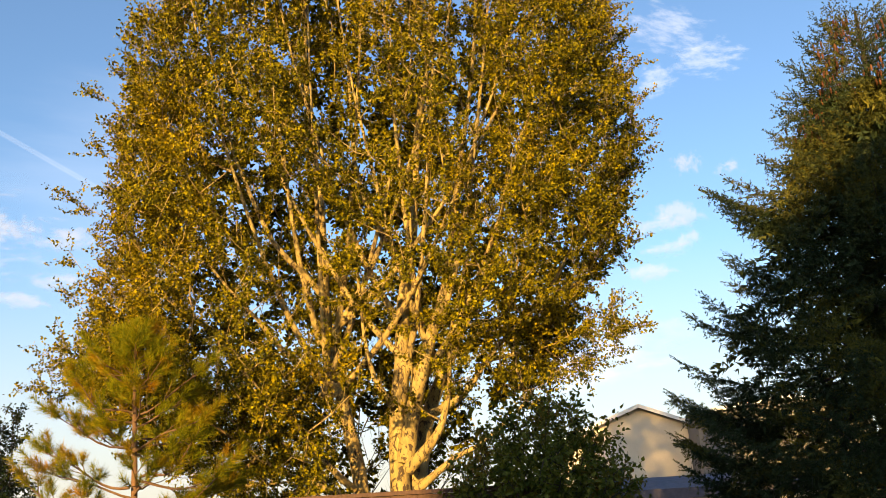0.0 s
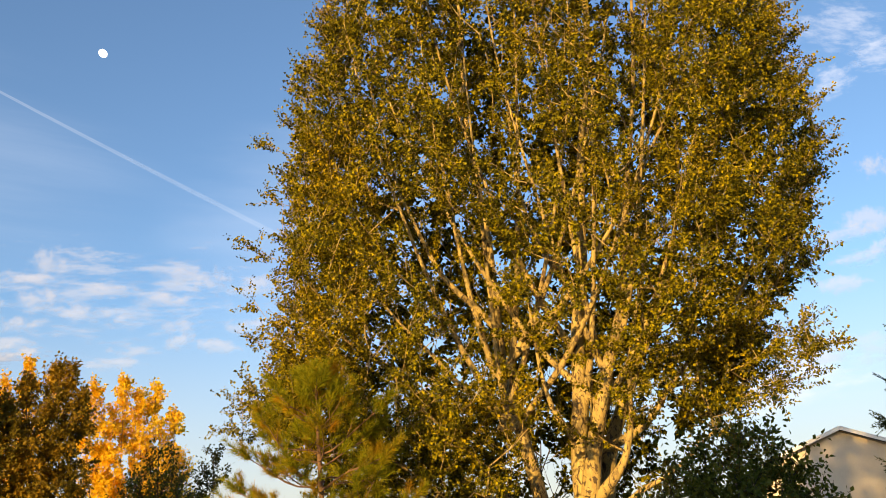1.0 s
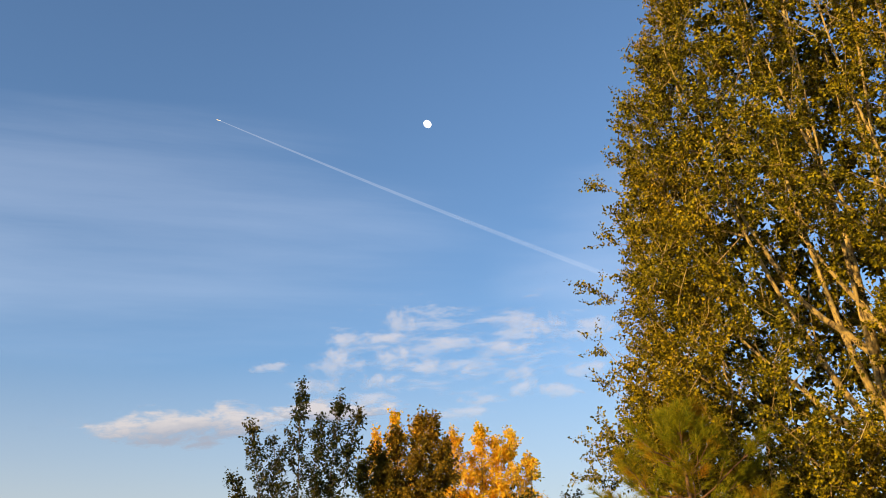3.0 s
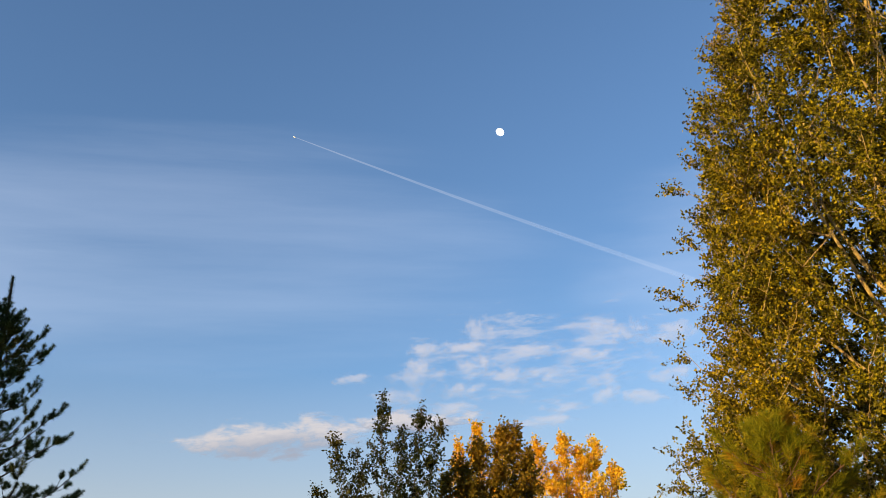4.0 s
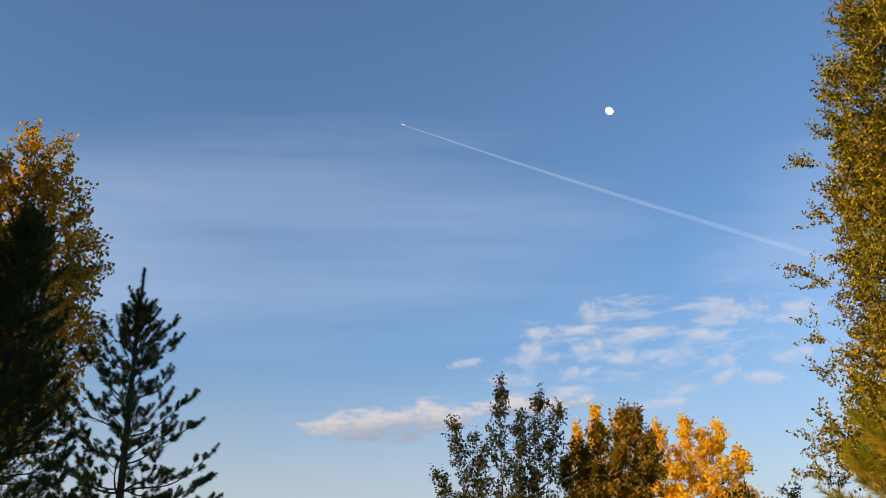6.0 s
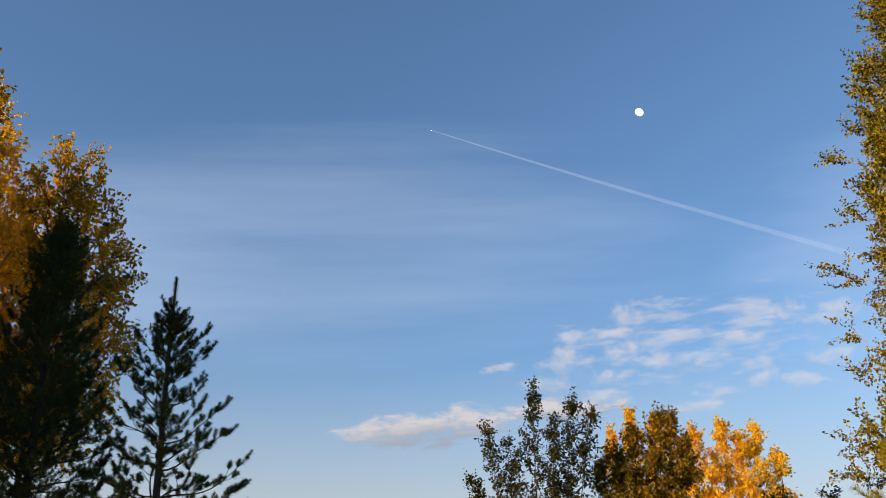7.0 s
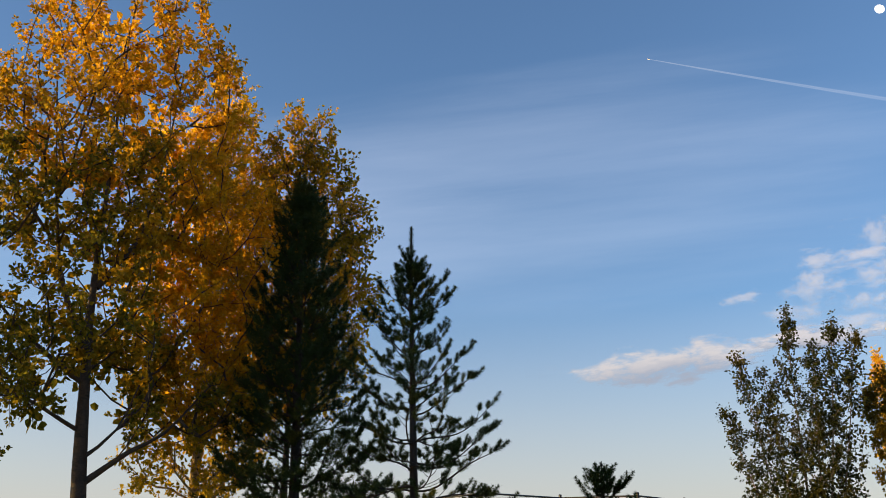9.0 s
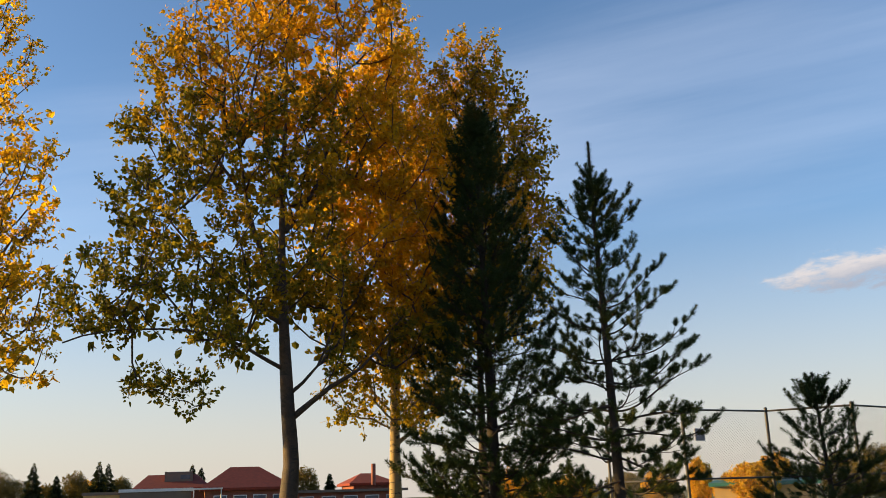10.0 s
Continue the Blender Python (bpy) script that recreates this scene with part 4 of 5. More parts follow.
aspen("aspen_tree", "aspen with green and bronze leaves behind the dense pine", (-17.3, 5.85, 0), 11.1, 1.75, 4.6, 520, BRONZE_LEAF, 13, per_twig=14, size=0.062, apart=0.25, full=lambda p: p[:, 0] > -0.5, radius=0.13, group="aspens in a row",
      shape=lambda f: float(np.interp(f, [0, 0.1, 0.35, 0.62, 0.8, 0.93, 1], [0.6, 0.78, 0.97, 0.85, 0.6, 0.3, 0.1])))
aspen("aspen_tree", "aspen with bright orange autumn leaves in full sun", (-17.0, -3.45, 0), 11.3, 2.0, 3.7, 430, GOLD_LEAF, 14, per_twig=14, full=lambda p: p[:, 0] > -0.5, radius=0.13, group="aspens in a row",
      shape=lambda f: 1.0 - 0.6 * f ** 2)

# ---- the four pines and the spruce ----
r = np.random.default_rng(21)
pine = thing("pine_tree", "slender dark pine with open whorls and upturned tips", "tree", (-12.93, 6.4, 0), "dark pines")
brush_pine(pine, 6.92, lambda d: float(np.interp(d, [0.6, 1.15, 1.8, 2.6, 3.4, 4, 5], [0.25, 0.42, 0.62, 0.88, 1.18, 1.32, 1.38])), lambda d: np.interp(d, [1, 1.8, 2.6, 3.4, 4, 5.5], [1.0, 0.88, 0.68, 0.45, 0.28, 0.06]),
           PINE_NEEDLE, DARK_BARK, r, trunk=0.095, per=6, shoot=0.17, start=0.13, per_brush=165, prick=0.066, fine=0.0055, whorl=0.38, crest=1.25, brush=0.125, hook=0.26, gaps=0.28)
pine = thing("pine_tree", "tall dense dark green pine beside the aspens", "tree", (-14.72, 5.2, 0), "dark pines")
brush_pine(pine, 8.25, lambda d: min(1.5, 0.07 + 0.25 * d), lambda d: np.interp(d, [1, 3, 6], [1.2, 0.8, 0.3]), PINE_NEEDLE, DARK_BARK, r, trunk=0.12, whorl=0.32, per=7,
           shoot=0.16, start=0.25, per_brush=70, prick=0.075, fine=0.011, crest=0.7, core=700)
pine = thing("pine_tree", "short bushy dark pine in front of the backstop", "tree", (-12.85, 9.78, 0), "dark pines")
brush_pine(pine, 3.42, lambda d: min(1.2, 0.1 + 0.5 * d ** 0.9), lambda d: np.interp(d, [0.3, 1.2, 2.5], [0.9, 0.5, 0.25]), PINE_NEEDLE, DARK_BARK, r, trunk=0.06, lowest=0.8, whorl=0.28, per=6,
           shoot=0.13, start=0.25, per_brush=120, prick=0.068, fine=0.006, crest=0.5, core=60, brush=0.14)
pine = thing("young_pine", "young pine with long sunlit yellow-green needles", "tree", (-3.36, 9.7, 0))
brush_pine(pine, 3.8, lambda d: min(1.65, 0.09 + 0.6 * d), lambda d: np.interp(d, [0.4, 1.2, 2.5], [0.8, 0.5, 0.22]), YOUNG_NEEDLE, PINE_BARK, r, trunk=0.055, lowest=0.9, whorl=0.36, per=6,
           shoot=0.17, start=0.3, per_brush=120, prick=0.12, fine=0.0046, crest=0.5, splay=(0.5, 1.3), sway=0.06)
spruce = thing("spruce_tree", "large dark spruce with drooping boughs and a cone-laden top", "tree", (5.12, 9.85, 0))
SPRUCE_Z = [0.5, 2.5, 3.2, 3.7, 4.1, 4.6, 5.0, 5.4, 5.7, 6.0, 6.4, 6.9, 7.1]
SPRUCE_R = [3.0, 2.85, 2.65, 2.45, 2.1, 1.9, 1.6, 1.25, 1.02, 0.78, 0.6, 0.25, 0.05]
T = fan_spruce(spruce, 7.15, lambda z: float(np.interp(z, SPRUCE_Z, SPRUCE_R)), SPRUCE_NEEDLE, DARK_BARK, r, lambda q: (q[:, 0] < 0.75) & (0.45 * q[:, 0] + 0.89 * q[:, 1] < 0.5),
               proud=[(4.85, 2.8, 2.0), (4.75, 2.95, 1.9), (4.8, 2.65, 1.85), (4.65, 2.8, 1.8), (2.95, 2.75, 2.7), (2.85, 2.95, 2.65), (2.9, 2.6, 2.6), (4.15, 2.8, 1.85), (3.75, 2.7, 2.05),
                      (2.5, 2.65, 2.7), (2.4, 2.85, 2.65), (2.2, 2.75, 2.7), (6.1, 2.7, 0.85), (5.75, 2.8, 0.95), (6.3, 3.1, 0.65)])
top_tufts = T[(T[:, 2] > 5.4) & (T[:, 2] < 7.0) & (T[:, 1] < 0)]
for i in r.choice(len(top_tufts), min(len(top_tufts), 1500), replace=False):
    x, y, z = top_tufts[i, :3]
    if noise.noise(Vector((x, y, z)) * 2.2) > 0.1:
        s = Shape()
        s.tube([(0, 0, 0), (0, 0, -0.012), (0, 0, -0.04), (0, 0, -0.07), (0, 0, -0.08)], [0.004, 0.01, 0.013, 0.009, 0.003], 7)
        cone = part("cone", s, CONE, spruce, smooth=True)
        cone.location = (x, y, z)


# ---- shrub and bare tree by the fence ----
def shrub(name, label, at, low, top, width, count, leaf, seed, size, stems=7, bark=DARK_BARK, depth=1.0, category="shrub", per_twig=9, twig=0.32):
    r = np.random.default_rng(seed)
    root = thing(name, label, category, at)

    def inside(p):
        f = (p[2] - low) / (top - low)
        h = width * (1.0 - 0.7 * max(0, f) ** 4)
        return 0 <= f <= 1 and (p[0] / h) ** 2 + (p[1] / (h * depth)) ** 2 < 1

    pts = fill(r, count, (-width, -width * depth, low), (width, width * depth, top), inside, 0.17)
    bones = []
    for k in range(stems):
        a = 2 * math.pi * k / stems + 0.3
        e = width * 0.55
        bones.append(("stem", [(0.06 * math.cos(a), 0.06 * math.sin(a), 0), (0.3 * e * math.cos(a), 0.3 * e * math.sin(a) * depth, low * 0.6 + 0.2), (e * math.cos(a), e * math.sin(a) * depth, (low + top) * 0.5)], 0.025, 0.01))
    broad_tree(root, bones, pts, bark, leaf, r, twigs=4, per_twig=per_twig, size=size * 1.12, twig=twig, tip=0.004)
    return root


shrub("lilac_shrub", "dense shaded dark green shrub with heart-shaped leaves", (0.85, 9.3, 0), 0.4, 2.62, 0.96, 720, SHRUB_LEAF, 31, 0.042, per_twig=13)


def bare_tree(at, top, seed):
    r = np.random.default_rng(seed)
    root = thing("bare_tree", "small leafless tree with fine grey twigs", "tree", at)
    wood = Shape()
    stem = curve([(0, 0, 0), (0.1, 0, 1.5), (0, 0.1, 3), (0.1, 0, top)], 0.4)
    trunk = Shape()
    trunk.tube(stem, np.linspace(0.06, 0.01, len(stem)), 8)
    part("trunk", trunk, DARK_BARK, root, smooth=True)

    def limb(start, way, long, rad, depth):
        t = np.linspace(0, 1, 5)
        bend = r.normal(size=3) * 0.15
        line = start + way * (long * t)[:, None] + (bend + [0, 0, 0.2]) * (long * t * t)[:, None] * 0.6
        wood.tube(line, rad * (1 - 0.7 * t), 4 if depth else 3)
        if depth:
            for _ in range(5):
                i = r.integers(1, 5)
                limb(line[i], unit(way + r.normal(size=3) * 0.55 + [0, 0, 0.25]), long * r.uniform(0.4, 0.65), rad * 0.5, depth - 1)

    for k in range(16):
        i = r.integers(2, len(stem))
        a = r.uniform(0, 2 * math.pi)
        limb(stem[i], unit(np.array([math.cos(a), math.sin(a), 0.9])), r.uniform(0.9, 1.6), 0.016, 2)
    part("twigwork", wood, DARK_BARK, root, kind="stuff", smooth=True)


bare_tree((-0.6, 19.5, 0), 4.6, 41)
bare_tree((-2.2, 21.0, 0), 4.2, 42)

# ---- the row of trees further off ----
def leader_tree(name, label, at, leaders, leaf, seed, size=0.07, per_twig=11, spacing=0.2, radius=0.09, fork=1.2, bark=ASPEN_BARK, point=3):
    """An upright tree of several leaders, each (x, y, height, reach), with leafy side shoots that shorten towards the tips."""
    r = np.random.default_rng(seed)
    root = thing(name, label, "tree", at, "far row of trees")
    bones, pts = [], []
    for k, (x, y, top, reach) in enumerate(leaders):
        line = [(0, 0, 0), (0.05, 0, fork)] if k == 0 else [(0.05, 0, fork - 0.1 * k)]
        line += [(x * 0.55, y * 0.55, fork + (top - fork) * 0.4), (x, y, top - 0.1)]
        bones.append(("trunk" if k == 0 else "limb", line, radius if k == 0 else radius * 0.6, 0.008))
        z = 1.6
        while z < top:
            f = z / top
            w = min(1.0, (z - fork) / (top - fork) / 0.4) if z > fork else 0.0
            cx, cy = x * (0.55 * w if f < 0.6 else 0.55 + 0.45 * (f - 0.6) / 0.4), y * (0.55 * w if f < 0.6 else 0.55 + 0.45 * (f - 0.6) / 0.4)
            h = reach * (1 - f ** point) + 0.06
            for _ in range(4):
                a, q = r.uniform(0, 2 * math.pi), h * r.uniform(0.15, 1.0)
                pts.append((cx + q * math.cos(a), cy + q * math.sin(a), z + r.uniform(-0.2, 0.2)))
            z += spacing
    broad_tree(root, bones, pts, bark, leaf, r, twigs=4, per_twig=per_twig, size=size, twig=0.3, lift=1.2)
    return root


leader_tree("columnar_tree", "upright grey-green tree with several thin leaders", (-16.9, 18.9, 0),
            [(-0.05, 0.05, 8.0, 0.72), (0.8, 0.75, 7.85, 0.72), (-0.95, -0.85, 7.0, 0.62), (1.15, 1.05, 7.3, 0.62), (-1.3, -1.15, 5.7, 0.5), (0.4, 0.4, 7.2, 0.6), (-0.5, -0.45, 6.6, 0.7)], GREEN_LEAF, 51, per_twig=9, spacing=0.21)
leader_tree("russet_tree", "upright tree with green leaves turning russet", (-14.9, 21.6, 0),
            [(0.0, 0.1, 7.4, 0.8), (0.3, 0.3, 7.25, 0.75), (-0.5, -0.4, 6.9, 0.8), (-0.9, -0.7, 6.6, 0.75), (0.6, 0.5, 6.8, 0.7), (-1.2, -1.0, 6.1, 0.75)], RUSSET_LEAF, 52, per_twig=17, size=0.08, point=6)
leader_tree("birch_tree", "tree with glowing yellow autumn leaves", (-18.6, 31.3, 0),
            [(0.0, 0.0, 9.2, 1.2), (0.93, 0.68, 8.85, 1.15), (-0.8, -0.68, 9.0, 1.15), (1.5, 1.15, 7.9, 1.0), (0.5, 0.37, 8.8, 1.15), (-1.15, -1.0, 8.3, 1.0)], YELLOW_LEAF, 53, per_twig=13, size=0.1, spacing=0.24, point=5)
aspen("birch_tree", "small tree with yellow autumn leaves", (-14.7, 27.9, 0), 6.6, 0.65, 1.6, 120, YELLOW_LEAF, 54, radius=0.06, size=0.075, group="far row of trees", apart=0.26)
leader_tree("birch_tree", "tree with yellow autumn leaves behind the russet one", (-21.4, 29.5, 0),
            [(0.0, 0.0, 9.74, 0.7), (0.75, 0.55, 9.54, 0.7), (-0.6, -0.5, 8.94, 0.6)], YELLOW_LEAF, 57, per_twig=12, size=0.1, spacing=0.26, point=5)
aspen("round_tree", "low dark green tree", (-11.6, 21.3, 0), 4.95, 1.2, 0.8, 260, SHRUB_LEAF, 55, radius=0.08, size=0.07, group="far row of trees", apart=0.24, per_twig=8)
aspen("thin_tree", "thin pale green tree", (-12.1, 25.4, 0), 5.3, 0.75, 1.0, 150, GREEN_LEAF, 56, radius=0.05, size=0.07, group="far row of trees", apart=0.22)

# ---- wooden fence ----
fence = thing("wooden_fence", "dark brown stained board fence", "fence", (0, 9.75, 0))
s = Shape()
for z in (0.4, 1.6):
    s.box(-5.2, 0.03, z, 0.9, 0.07, z + 0.09)
part("rail", s, FENCE_WOOD, fence)
s = Shape()
s.box(-5.2, -0.045, 1.83, 0.9, 0.085, 1.87)
part("cap", s, FENCE_WOOD, fence)
s = Shape()
s.box(-0.0698, -0.012, 0.05, 0.0698, 0.018, 1.826)
board = s.mesh("board", FENCE_WOOD)
for i in range(43):
    b = new("board", board)
    b.parent = fence
    b.location = (-5.1 + 0.14 * i, 0.008 * (i % 3 - 1), 0)


# ---- houses ----
def gable_house(name, label, at, turn, wide, deep, eave, ridge, wall, roof, over=0.35, windows=(), trim=WHITE_TRIM):
    """A house whose gable looks along its own -y, centred on x."""
    root = thing(name, label, "house", at, turn=turn)
    h = wide / 2
    s = Shape()
    v = [(x, y, z) for y in (0, deep) for x, z in ((-h, 0), (h, 0), (h, eave), (0, ridge), (-h, eave))]
    s.add(v, [(0, 1, 2, 2), (0, 2, 4, 4), (2, 3, 4, 4), (6, 5, 9, 9), (6, 9, 7, 7), (7, 9, 8, 8), (1, 6, 7, 2), (5, 0, 4, 9), (0, 5, 6, 1)])
    part("wall", s, wall, root)
    slope = (ridge - eave) / h
    for sgn in (-1, 1):
        s = Shape()
        e = h + over
        ze = ridge - slope * e
        t = 0.12
        s.add([(0, -over, ridge + 0.02), (sgn * e, -over, ze + 0.02), (sgn * e, deep + over, ze + 0.02), (0, deep + over, ridge + 0.02),
               (0, -over, ridge + t + 0.02), (sgn * e, -over, ze + t + 0.02), (sgn * e, deep + over, ze + t + 0.02), (0, deep + over, ridge + t + 0.02)],
              [(0, 1, 2, 3), (4, 5, 6, 7), (0, 1, 5, 4), (1, 2, 6, 5), (2, 3, 7, 6)])
        part("roof", s, roof, root)
        s = Shape()
        s.add([(0, -over - 0.04, ridge - 0.02), (sgn * e, -over - 0.04, ze - 0.02), (sgn * e, -over - 0.04, ze + t + 0.04), (0, -over - 0.04, ridge + t + 0.04),
               (0, -over - 0.003, ridge - 0.02), (sgn * e, -over - 0.003, ze - 0.02), (sgn * e, -over - 0.003, ze + t + 0.04), (0, -over - 0.003, ridge + t + 0.04)],
              [(0, 1, 2, 3), (4, 5, 6, 7), (0, 1, 5, 4), (2, 3, 7, 6), (1, 2, 6, 5)])
        part("bargeboard", s, trim, root)
        s = Shape()
        s.add([(0, -over, ridge - 0.06), (sgn * e, -over, ze - 0.06), (sgn * e, 0, ze - 0.06), (0, 0, ridge - 0.06)], [(0, 1, 2, 3)])
        part("soffit", s, SOFFIT, root)
    for x, z, w, hgt in windows:
        win = Shape()
        win.box(x - w / 2 - 0.06, -0.06, z - 0.06, x + w / 2 + 0.06, -0.004, z + hgt + 0.06)
        win = part("window", win, trim, root)
        s = Shape()
        s.box(x - w / 2, -0.075, z, x + w / 2, -0.064, z + hgt)
        part("pane", s, PANE, win)
    return root


gable_house("house", "cream stucco house with a white-trimmed gable", (8.92, 45.0, 0), 0, 7.4, 12, 5.05, 6.45, STUCCO, SHINGLE)
gable_house("house", "grey stucco house behind the spruce", (15.2, 42.9, 0), 0, 8.0, 1.9, 5.75, 6.3, GREY_STUCCO, SHINGLE, over=0.06)


def hip_building(name, label, at, turn, wide, deep, eave, ridge, wall, roof, category="building", ridge_share=0.4, over=0.6, windows=()):
    root = thing(name, label, category, at, turn=turn)
    s = Shape()
    s.box(-wide / 2, 0, 0, wide / 2, deep, eave)
    part("wall", s, wall, root)
    s = Shape()
    a, b, m, k = wide / 2 + over, over, deep / 2, wide / 2 * ridge_share
    v = [(-a, -b, eave + 0.004), (a, -b, eave + 0.004), (a, deep + b, eave + 0.004), (-a, deep + b, eave + 0.004), (-a, -b, eave + 0.3), (a, -b, eave + 0.3), (a, deep + b, eave + 0.3), (-a, deep + b, eave + 0.3), (-k, m, ridge), (k, m, ridge)]
    s.add(v, [(3, 2, 1, 0), (0, 1, 5, 4), (1, 2, 6, 5), (2, 3, 7, 6), (3, 0, 4, 7), (4, 5, 9, 8), (5, 6, 9, 9), (6, 7, 8, 9), (7, 4, 8, 8)])
    part("roof", s, roof, root)
    for x, z, w, hgt in windows:
        win = Shape()
        win.box(x - w / 2 - 0.1, -0.06, z - 0.1, x + w / 2 + 0.1, -0.004, z + hgt + 0.1)
        win = part("window", win, WHITE_TRIM, root)
        s = Shape()
        s.box(x - w / 2, -0.075, z, x + w / 2, -0.064, z + hgt)
        part("pane", s, PANE, win)
    return root


hip_building("garage", "low garage with a dark violet-grey shingle roof", (7.2, 29.0, 0), 0, 7.5, 6, 1.9, 2.68, STUCCO, SHINGLE, "garage", 0.6)

# an unseen house, added behind the viewer to keep the low sun off the near yard
gable_house("house", "unseen gabled house added behind the viewer to block the sun", (-0.1, -9.0, 0), 180, 12.5, 9, 5.6, 8.5, STUCCO, SHINGLE)

# ---- far side of the field: school, huts, trees ----
WEST = 90.0
hip_building("school", "brick school hall with a red hipped roof", (-111, 8.0, 0), WEST, 9.4, 12, 3.1, 5.9, BRICK_WALL, RED_ROOF, ridge_share=0.36, windows=[(-3 + 2.2 * i, 1.3, 1.3, 1.2) for i in range(4)])
wing = hip_building("school", "brick school wing with a red roof and clerestory", (-115, -0.3, 0), WEST, 7.6, 10, 3.3, 5.25, BRICK_WALL, RED_ROOF, ridge_share=0.75)
s = Shape()
s.box(-0.9, 2.0, 4.2, 2.3, 5.0, 5.5)
clerestory = part("clerestory", s, BROWN_WALL, wing)
s = Shape()
s.box(0.9, 1.96, 4.6, 2.0, 1.99, 5.1)
part("pane", s, PANE, clerestory)
hip_building("school", "low brick school wing with a dark flat roof", (-113, 20.0, 0), WEST, 13, 12, 2.6, 2.95, BRICK_WALL, BROWN_WALL, ridge_share=0.8, windows=[(-5 + 2.6 * i, 1.1, 1.5, 1.0) for i in range(5)])
hip_building("school", "red-roofed brick school block", (-120, 24.3, 0), WEST, 5, 9, 3.4, 5.0, BRICK_WALL, RED_ROOF, ridge_share=0.3)
s = Shape()
s.tube([(-118, 24.0, 3.4), (-118, 24.0, 6.0)], [0.28, 0.28], 8)
chimney = tagged(part("chimney_stack", s, BRICK_WALL, smooth=True), "tall narrow brick chimney rising from the school block", "chimney")
hip_building("hut", "dark brown flat-roofed classroom hut with a white roof edge", (-100, -1.7, 0), WEST, 6.8, 5, 3.05, 3.25, BROWN_WALL, WHITE_TRIM, "hut", 0.95, 0.15)
hip_building("hut", "tan flat-roofed classroom hut", (-101, -6.9, 0), WEST, 3.4, 5, 2.85, 3.05, YELLOW_WALL, BROWN_WALL, "hut", 0.95, 0.15)
canopy = thing("walkway_canopy", "white flat walkway canopy on thin posts", "canopy", (-99, 3.1, 0))
s = Shape()
s.box(-1.2, -1.35, 3.12, 1.2, 1.6, 3.26)
part("roof", s, WHITE_TRIM, canopy)
for y in (-1.2, 1.45):
    s = Shape()
    s.tube([(1.1, y, 0), (1.1, y, 3.12)], [0.06, 0.06], 8)
    part("post", s, WHITE_TRIM, canopy)
hip_building("hut", "yellow-walled hut with a green metal roof", (-66, 44.8, 0), 56, 7.6, 6, 1.85, 2.6, YELLOW_WALL, GREEN_ROOF, "hut", 0.85, 0.4)


def far_broad(at, top, width, leaf, seed, label, low=0.4):
    r = np.random.default_rng(seed)
    root = thing("far_tree", label, "tree", at, "far trees")
    s = Shape()
    s.tube([(0, 0, 0), (0, 0, top * 0.4), (0.1, 0, top * 0.9)], [0.2, 0.14, 0.03], 6)
    part("trunk", s, DARK_BARK, root, smooth=True)
    n = 7000
    d = unit(r.normal(size=(n, 3)))
    lump = np.array([1 + 0.35 * noise.noise(Vector(q) * 2.3 + Vector((seed, 0, 0))) for q in d])
    d = d * (r.uniform(0.3, 1, n) ** 0.45 * lump)[:, None]
    p = d * [width, width, (top - low) / 2] + [0, 0, (top + low) / 2]
    c = Shape()
    c.leaves(p, unit(r.normal(size=(n, 3))), unit(d + r.normal(size=(n, 3)) * 0.6), r.uniform(0.13, 0.28, n), r.uniform(0.1, 0.22, n))
    part("crown", c, leaf, root, kind="stuff")


def far_spruce(at, top, width, seed):
    r = np.random.default_rng(seed)
    root = thing("far_spruce", "far dark pointed spruce", "tree", at, "far trees")
    s = Shape()
    s.tube([(0, 0, 0), (0, 0, top)], [0.18, 0.02], 6)
    part("trunk", s, DARK_BARK, root)
    n = 4500
    f = r.uniform(0, 1, n) ** 0.6
    tier = 0.72 + 0.28 * np.cos(f * 55)
    rad = width * f * tier * r.uniform(0.15, 1.0, n) ** 0.5
    a = r.uniform(0, 2 * np.pi, n)
    p = np.stack([rad * np.cos(a), rad * np.sin(a), top * (1 - f * 0.95)], 1)
    c = Shape()
    way = np.stack([np.cos(a), np.sin(a), r.uniform(-0.5, 0.2, n)], 1)
    c.leaves(p, way, unit(r.normal(size=(n, 3)) * 0.4 + [0, 0, 1]), (0.25 + 0.5 * f) * r.uniform(0.6, 1.2, n), (0.14 + 0.22 * f) * r.uniform(0.6, 1.2, n))
    part("crown", c, SPRUCE_NEEDLE, root, kind="stuff")


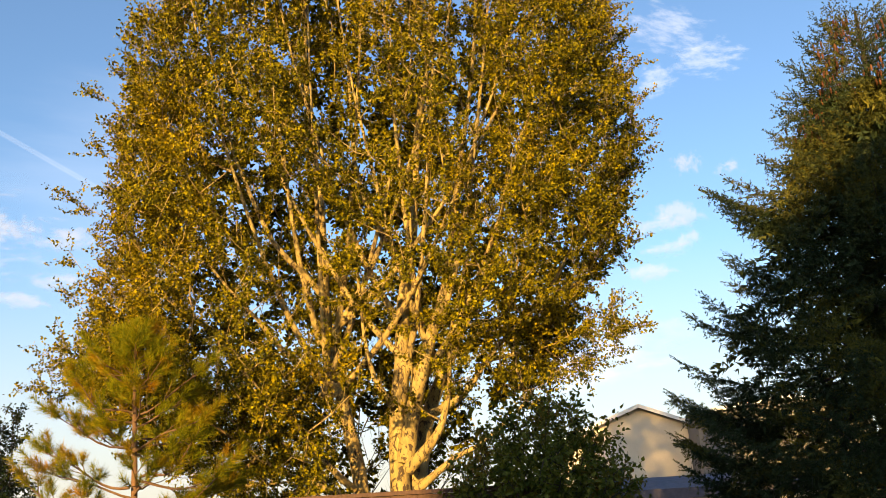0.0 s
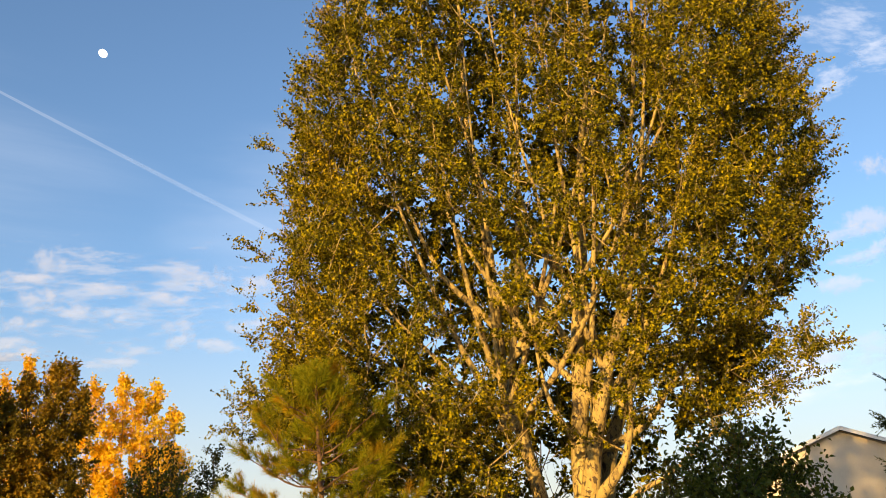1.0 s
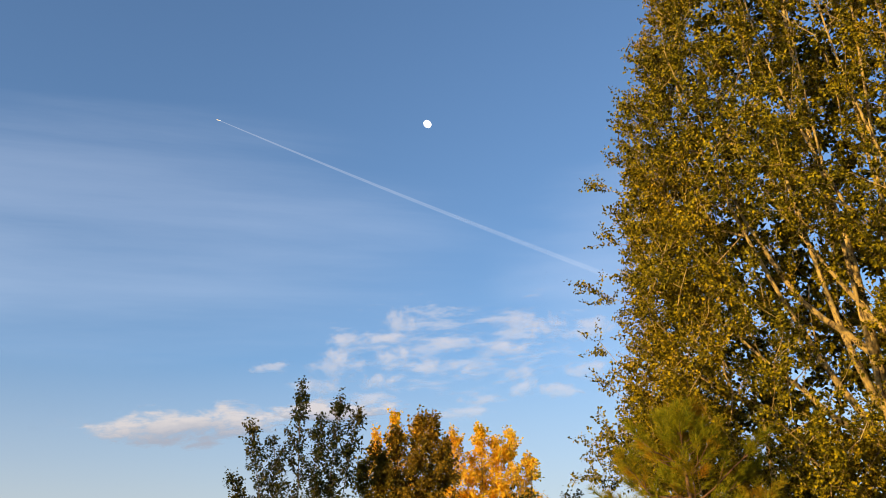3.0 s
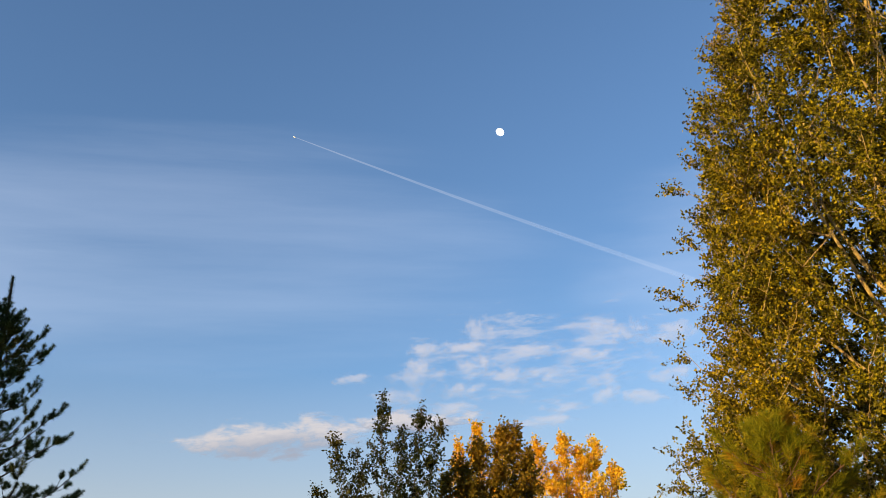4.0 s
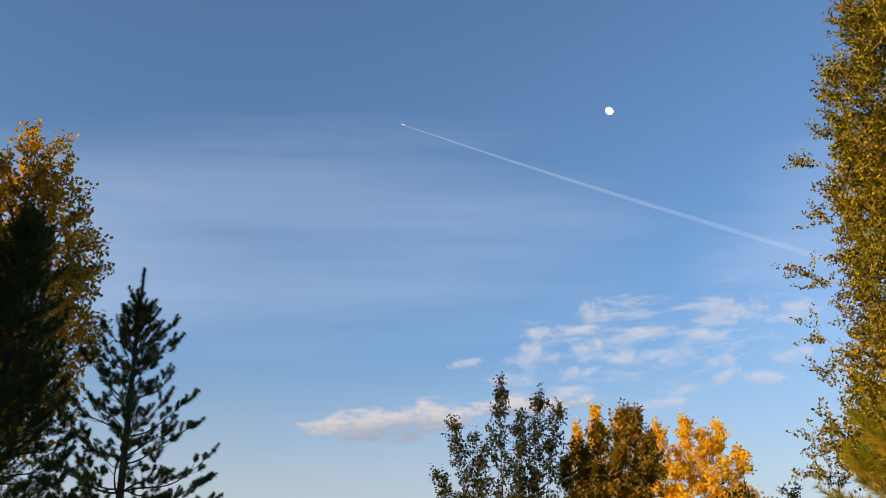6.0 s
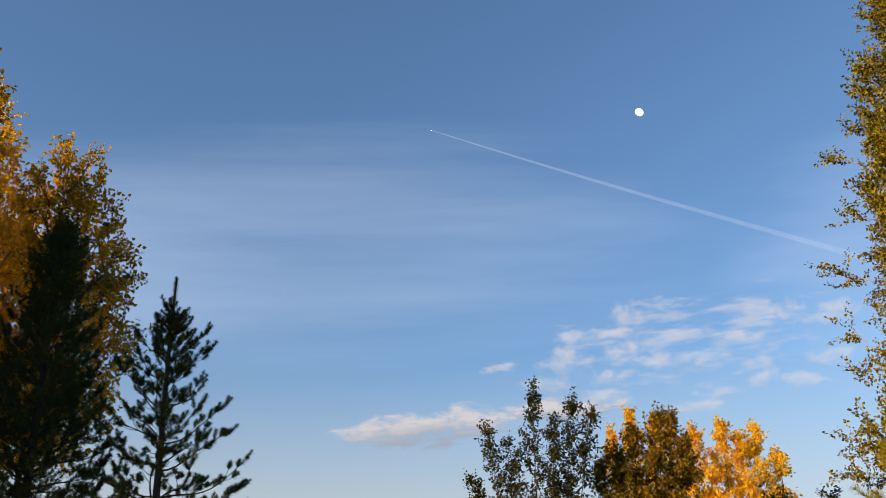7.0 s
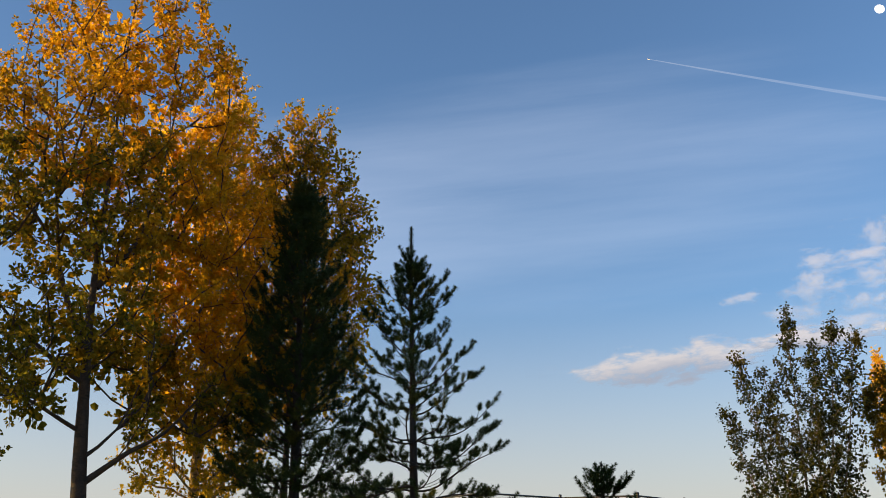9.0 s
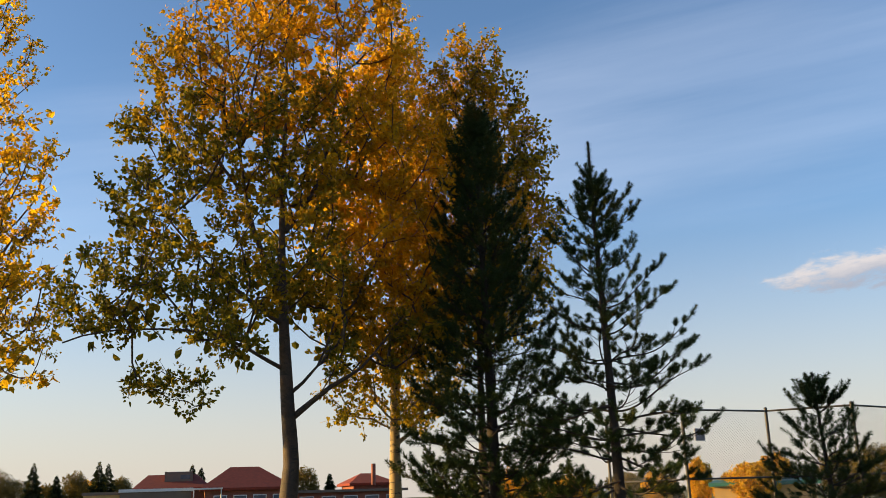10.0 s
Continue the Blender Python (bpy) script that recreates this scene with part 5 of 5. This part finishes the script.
k = 0
for az, d, top in ((97.6, 130, 7.3), (94.2, 130, 7.4), (93.7, 132, 7.2), (96.4, 132, 5.8), (89.1, 135, 7.0), (88.6, 136, 6.6), (81.1, 120, 4.9), (60.8, 110, 3.5), (72.5, 120, 4.4)):
    b = bearing(az) * d
    far_spruce((b.x, b.y, 0), top, top * 0.31, 60 + k)
    k += 1
OLIVE, GOLDEN = "far olive tree at the field's edge", "far golden tree at the field's edge"
for az, d, top, width, leaf, label in ((99.4, 140, 6.6, 2.6, FAR_LEAF, OLIVE), (98.6, 140, 5.6, 3.0, FAR_LEAF, OLIVE), (97.0, 145, 5.0, 2.4, FAR_LEAF, OLIVE), (95.4, 140, 6.4, 1.8, FAR_LEAF, OLIVE),
                                       (94.8, 145, 5.4, 2.6, FAR_GOLD, GOLDEN), (93.0, 140, 5.6, 1.6, FAR_LEAF, OLIVE), (82.7, 120, 5.8, 2.2, FAR_LEAF, OLIVE), (56.4, 80, 3.7, 1.9, FAR_GOLD, GOLDEN),
                                       (55.2, 84, 4.4, 1.7, FAR_GOLD, GOLDEN), (57.6, 82, 2.9, 1.4, FAR_GOLD, GOLDEN), (59.3, 86, 4.2, 1.0, FAR_GOLD, GOLDEN), (49.6, 84, 4.8, 2.6, FAR_LEAF, OLIVE),
                                       (51.6, 88, 4.4, 2.2, FAR_LEAF, OLIVE), (44.4, 70, 6.2, 2.4, FAR_GOLD, GOLDEN), (47.2, 80, 4.4, 2.0, FAR_LEAF, OLIVE), (61.7, 100, 3.6, 1.6, FAR_GOLD, GOLDEN),
                                       (63.5, 105, 3.6, 2.4, FAR_LEAF, OLIVE), (66.8, 105, 3.4, 3.0, FAR_GOLD, GOLDEN), (70.0, 100, 4.2, 2.4, FAR_GOLD, GOLDEN)):
    b = bearing(az) * d
    far_broad((b.x, b.y, 0), top, width, leaf, 80 + k, label)
    k += 1

# ---- chain-link backstop ----
backstop = thing("backstop", "tall grey chain-link backstop of steel pipes", "fence")
P = [np.array(p) for p in ((-25.3, 12.2), (-21.6, 12.5), (-22.1, 15.25), (-20.6, 16.7), (-21.5, 19.1))]
HIGH, MIDDLE = 3.68, 2.0
for i, p in enumerate(P):
    s = Shape()
    s.tube([(*p, 0), (*p, HIGH + 0.06)], [0.04, 0.04], 10)
    s.tube([(*p, HIGH + 0.06), (*p, HIGH + 0.09), (*p, HIGH + 0.1)], [0.05, 0.035, 0.004], 10)
    part("post", s, STEEL, backstop, smooth=True)
for a, b in zip(P[:-1], P[1:]):
    for z in (HIGH, MIDDLE, 0.25):
        s = Shape()
        s.tube([(*a, z), (*b, z)], [0.024, 0.024], 8)
        part("rail", s, STEEL, backstop, smooth=True)
    s = Shape()
    span, pitch = np.linalg.norm(b - a), 0.085
    way = (b - a) / span
    for sgn in (-1, 1):
        c = -HIGH if sgn > 0 else 0.0
        while c < span + (HIGH if sgn < 0 else 0):
            z0, z1 = 0.1, HIGH
            u0, u1 = c + sgn * z0, c + sgn * z1
            lo, hi = max(0, min(u0, u1)), min(span, max(u0, u1))
            if hi - lo > 0.03:
                line = [(*(a + way * u), (u - c) * sgn) for u in (lo, hi)]
                s.tube(line, [0.002, 0.002], 3)
            c += pitch
    part("chain_link", s, WIRE, backstop, kind="stuff")
sign = Shape()
sign.box(-0.15, -0.01, -0.15, 0.15, 0.01, 0.15)
plate = part("sign", sign, SIGN)
plate.matrix_world = Matrix.Translation((-21.66, 12.98, 3.07)) @ pose(0, 0, 0, 0, 0, 100)
tagged(plate, "small square brown-grey plate wired to the backstop", "sign")
